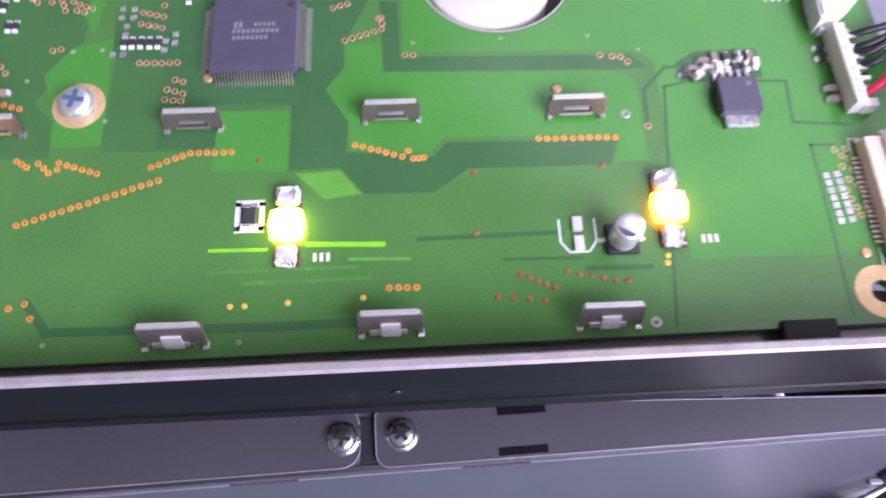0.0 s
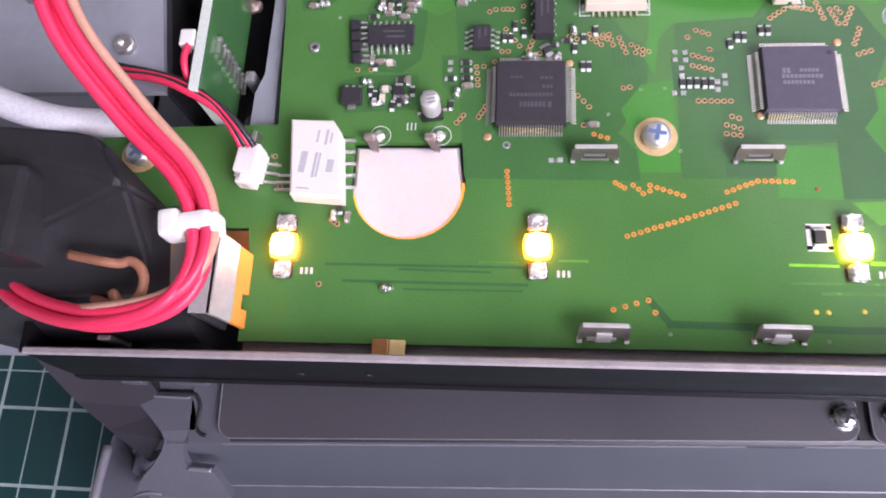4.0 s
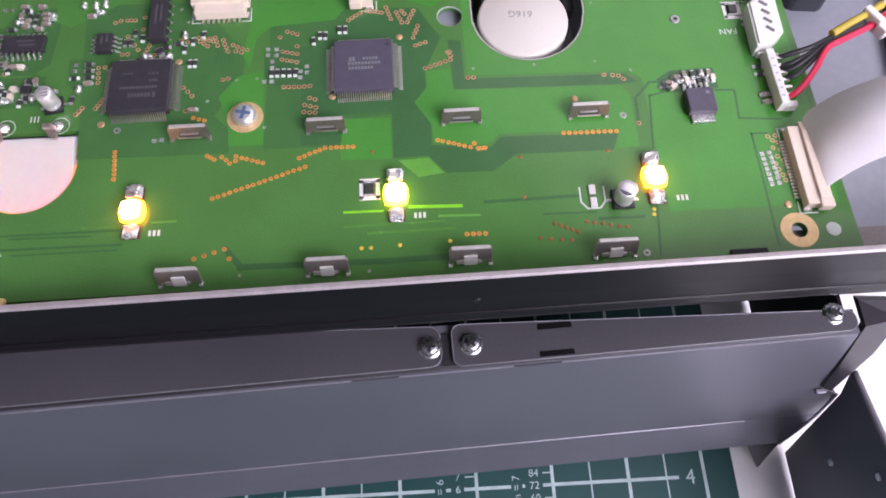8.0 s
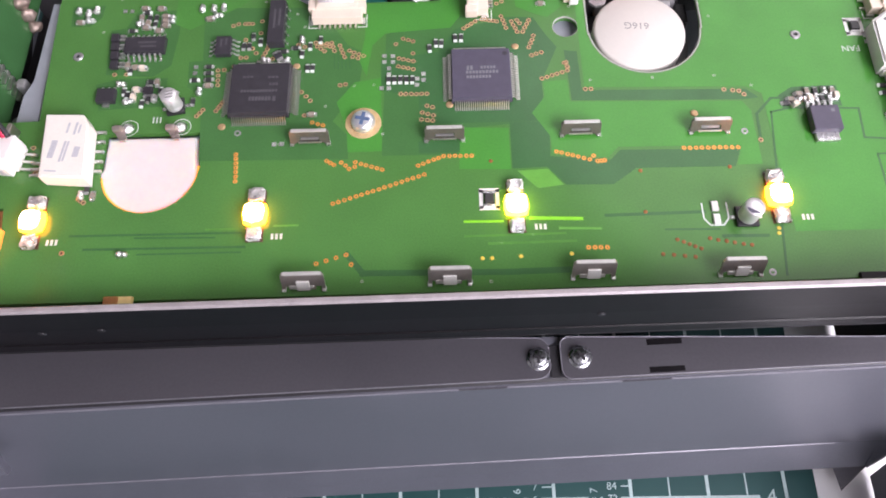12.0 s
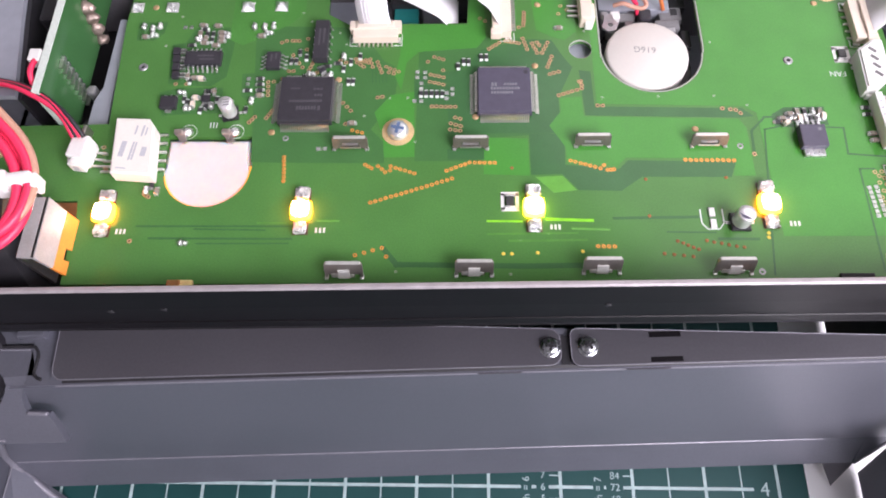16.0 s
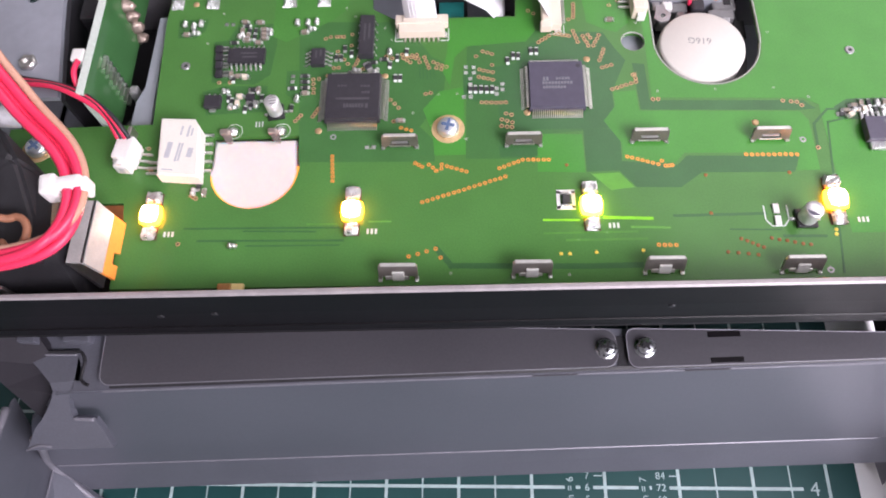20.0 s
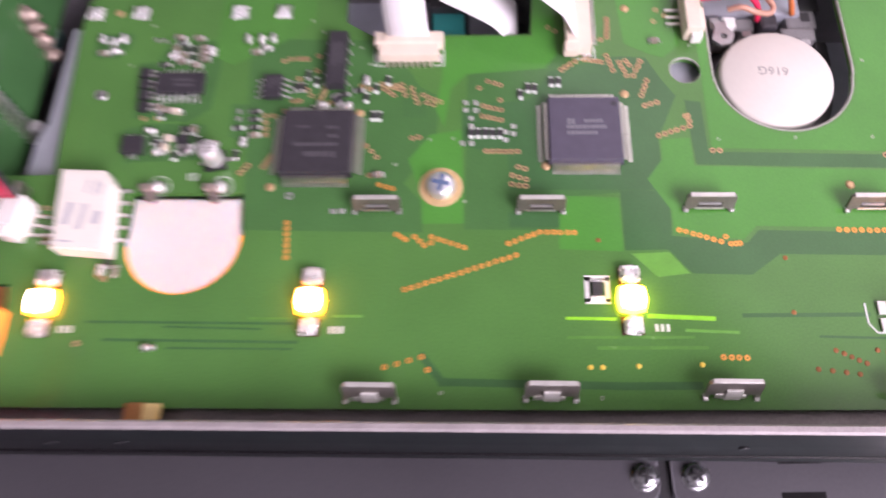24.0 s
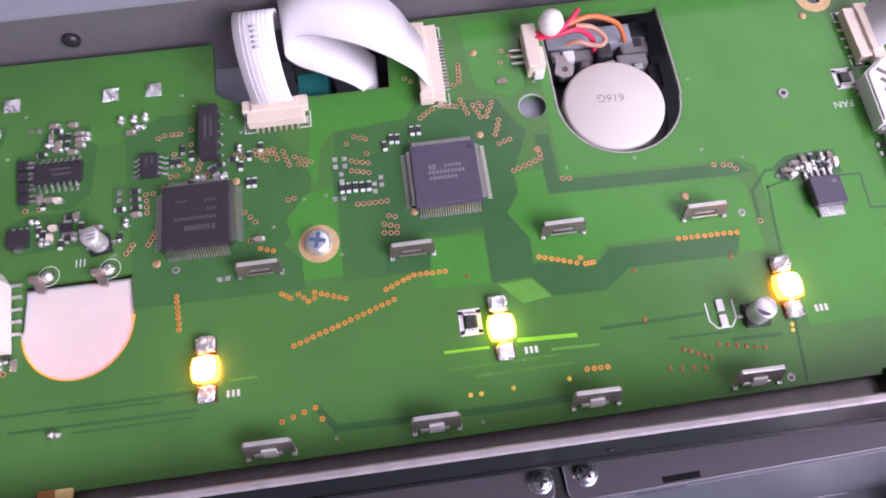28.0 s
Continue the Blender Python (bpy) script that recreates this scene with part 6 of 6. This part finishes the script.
t = thing("dark_side_bar", "dark grey bar bent down beside the case", "bracket", group="bars beside the case")
part("bar", strip(B(), [(88.9, -51.6, -23.5), (88.9, -58.2, -23.6), (92, -62, -42), (95.2, -65.2, -60.5)], [(98, -51.8, -25.0), (101.4, -55.4, -29), (101, -60.4, -43), (98.6, -65.8, -63)], 1.6), BARM, t)
part("pale_corner", box(B(), 94.6, 97.6, -66.2, -64.8, -64.6, -63.2, 0.4), SHELLEDGE, t, "pale bent corner of the bar")
t = thing("case_foot", "dark pointed gusset plate under the case corner", "foot")
part("gusset", hull([(88.6, -74.6, -103.2), (100.6, -73.8, -103.2), (94, -81.6, -111.6), (88.6, -73, -103.2), (100.6, -72.4, -103.2), (94.4, -79.6, -111.8)], 0.15), COVERM, t)

# Left cheek, corner bracket with its pale tongue
t = thing("left_cheek", "grey metal side cheek of the case with a pale edge", "side plate")
part("plate", strip(B(), [(-172.5, -66, -42), (-179, -72.2, -66), (-185.4, -77.6, -90), (-177, -86, -105), (-172.5, -90, -111.8)], [(-172.5, -104, -36), (-179, -108, -62), (-185.2, -112, -90), (-180, -113, -104), (-176, -114, -111.8)], 1.4), SHELL, t)
part("pale_edge", tube(B(), [(-172.5, -68, -41), (-172.5, -82, -38.6), (-172.5, -103, -35.8)], 1.1, 8), SHELLEDGE, t, "paler rounded edge")
bm = B()
lathe(bm, [(1.1, 0), (1.1, 0.5), (0.3, 0.7)], n=14)
ob = part("rivet", bm, BRIGHT, t)
ob.location, ob.rotation_euler = (-175.6 * MM, -96 * MM, -56 * MM), (0, radians(75), 0)
part("fold_line", tube(B(), [(-184.6, -77.8, -90.2), (-184.5, -79.6, -90.6), (-184.4, -84, -90.2), (-184.4, -106, -88.6)], 0.35, 6), SHELLEDGE, t, "thin pale fold line")
# Pale tube in place of the soft highlight on the rounded joint
part("weld_seam", tube(B(), [(-166, -75.5, -46), (-175, -75.6, -66), (-184.8, -77.6, -89.6), (-177.6, -86.2, -105), (-173.4, -90.2, -111)], 1.2, 8), SHELLEDGE, t, "soft highlight of the rounded joint, in pale paint")

t = thing("corner_bracket", "grey pressed corner bracket with a flared pale tongue", "bracket")
part("tongue", strip(B(), [(-161.5, -56.8, -25.5), (-156.7, -60.8, -25.5), (-152.6, -64.8, -25.5), (-151.9, -66.6, -26.4), (-153.4, -68.6, -29.0), (-155.6, -70.6, -31.7), (-157.6, -72.2, -33.9), (-157.9, -72.5, -34.2), (-160.4, -74.2, -36.4), (-165.2, -79.0, -42.9)],
    [(-146.9, -56.8, -25.5), (-145.4, -60.8, -25.5), (-145.1, -64.2, -25.5), (-147.3, -66.6, -26.4), (-148.7, -68.6, -29.0), (-149.2, -70.6, -31.7), (-148.9, -72.2, -33.9), (-143.6, -72.5, -34.2), (-142.7, -74.2, -36.4), (-141.3, -78.4, -42.0)], 1.4), SHELL, t, "shoulder narrowing to a neck and flaring into a tongue")
part("tongue_rim", tube(B(), [(-149.0, -72.2, -33.7), (-143.7, -72.4, -33.9)], 0.55, 8), SHELLEDGE, t, "pale raised rim")
part("tongue_rim", tube(B(), [(-165.2, -79.0, -42.7), (-161.5, -78.0, -41.2), (-158, -78.2, -41.6)], 0.35, 6), SHELLEDGE, t, "thin pale rim")
part("groove", tube(B(), [(-157.4, -56.8, -25.3), (-147.3, -56.7, -25.3), (-145.5, -57.4, -25.3), (-144.6, -59.0, -25.3), (-144.6, -61.1, -25.3), (-144.7, -63.5, -25.3), (-143.8, -64.9, -25.3), (-142.4, -65.4, -25.3)], 0.4, 8), DKPLAST, t, "dark groove between bracket and cover plate")
# Black filler added so the gap behind the shoulder stays dark
part("dark_slot", box(B(), -161, -141, -58.4, -50, -28.8, -27.5), FRAME, t, "black filler under the gap behind the shoulder")
part("shoulder_rim", tube(B(), [(-161.2, -57.3, -25.4), (-152, -57.5, -25.4), (-147.2, -57.5, -25.4)], 0.28, 6), SHELLEDGE, t, "thin pale rim")
part("rear_step", prism(B(), [(-161.6, -56.0), (-141.8, -55.6), (-141.6, -46), (-162, -46)], -27.4, -25.9), SHELL, t)
part("post", box(B(), -160.8, -156.2, -55.4, -47, -25.9, -20.5, 0.4), SHELL, t)
part("post", box(B(), -150.6, -143.4, -54.8, -47, -25.9, -23.0, 0.5), SHELL, t)
t = thing("dark_side_bar", "dark grey bar bent down beside the case", "bracket", group="bars beside the case")
part("bar", strip(B(), [(-158, -51, -20), (-152.4, -60, -27.8), (-154, -66.4, -31), (-157.4, -70.4, -36)], [(-175, -52, -12), (-170.5, -59.5, -21.5), (-166.4, -64.8, -29.4), (-160.2, -71.2, -38)], 1.6), BARM, t)
cable("black_cable", "black cable lying on the mat beside the case", [(-196, -70, -100), (-206, -100, -106), (-225, -140, -108)], 3.2, BLACKW)

# Dark padded block standing on the chassis behind the header
t = thing("dark_pad", "dark grey padded block with rounded corners on the chassis", "foam pad", 0, 0, -28)
bm = prism(B(), [(95.6, 46.1), (92.6, 44.4), (93.4, 42.2), (96.4, 38.9), (97.6, 38.2), (104.6, 37.4), (106, 38), (112, 46.1)], 0, 8.4)
bmesh.ops.bevel(bm, geom=[e for e in bm.edges if min(v.co.z for v in e.verts) > 0.001], offset=0.0014, segments=3, affect="EDGES")
part("pad", bm, PADM, t)

# Pale cut edge of the board round its large opening
part("slot_edge", tube(B(), [(x, y, -0.25) for x, y in uslot()], 0.32, 6, 2), EDGE, board, "pale cut laminate edge")
part("slot_edge", tube(B(), [(x, y, -0.25) for x, y in arc(-3.5, 18.0, 3.1, 0, 360, 24)], 0.25, 6, 1), EDGE, board, "pale cut laminate edge")
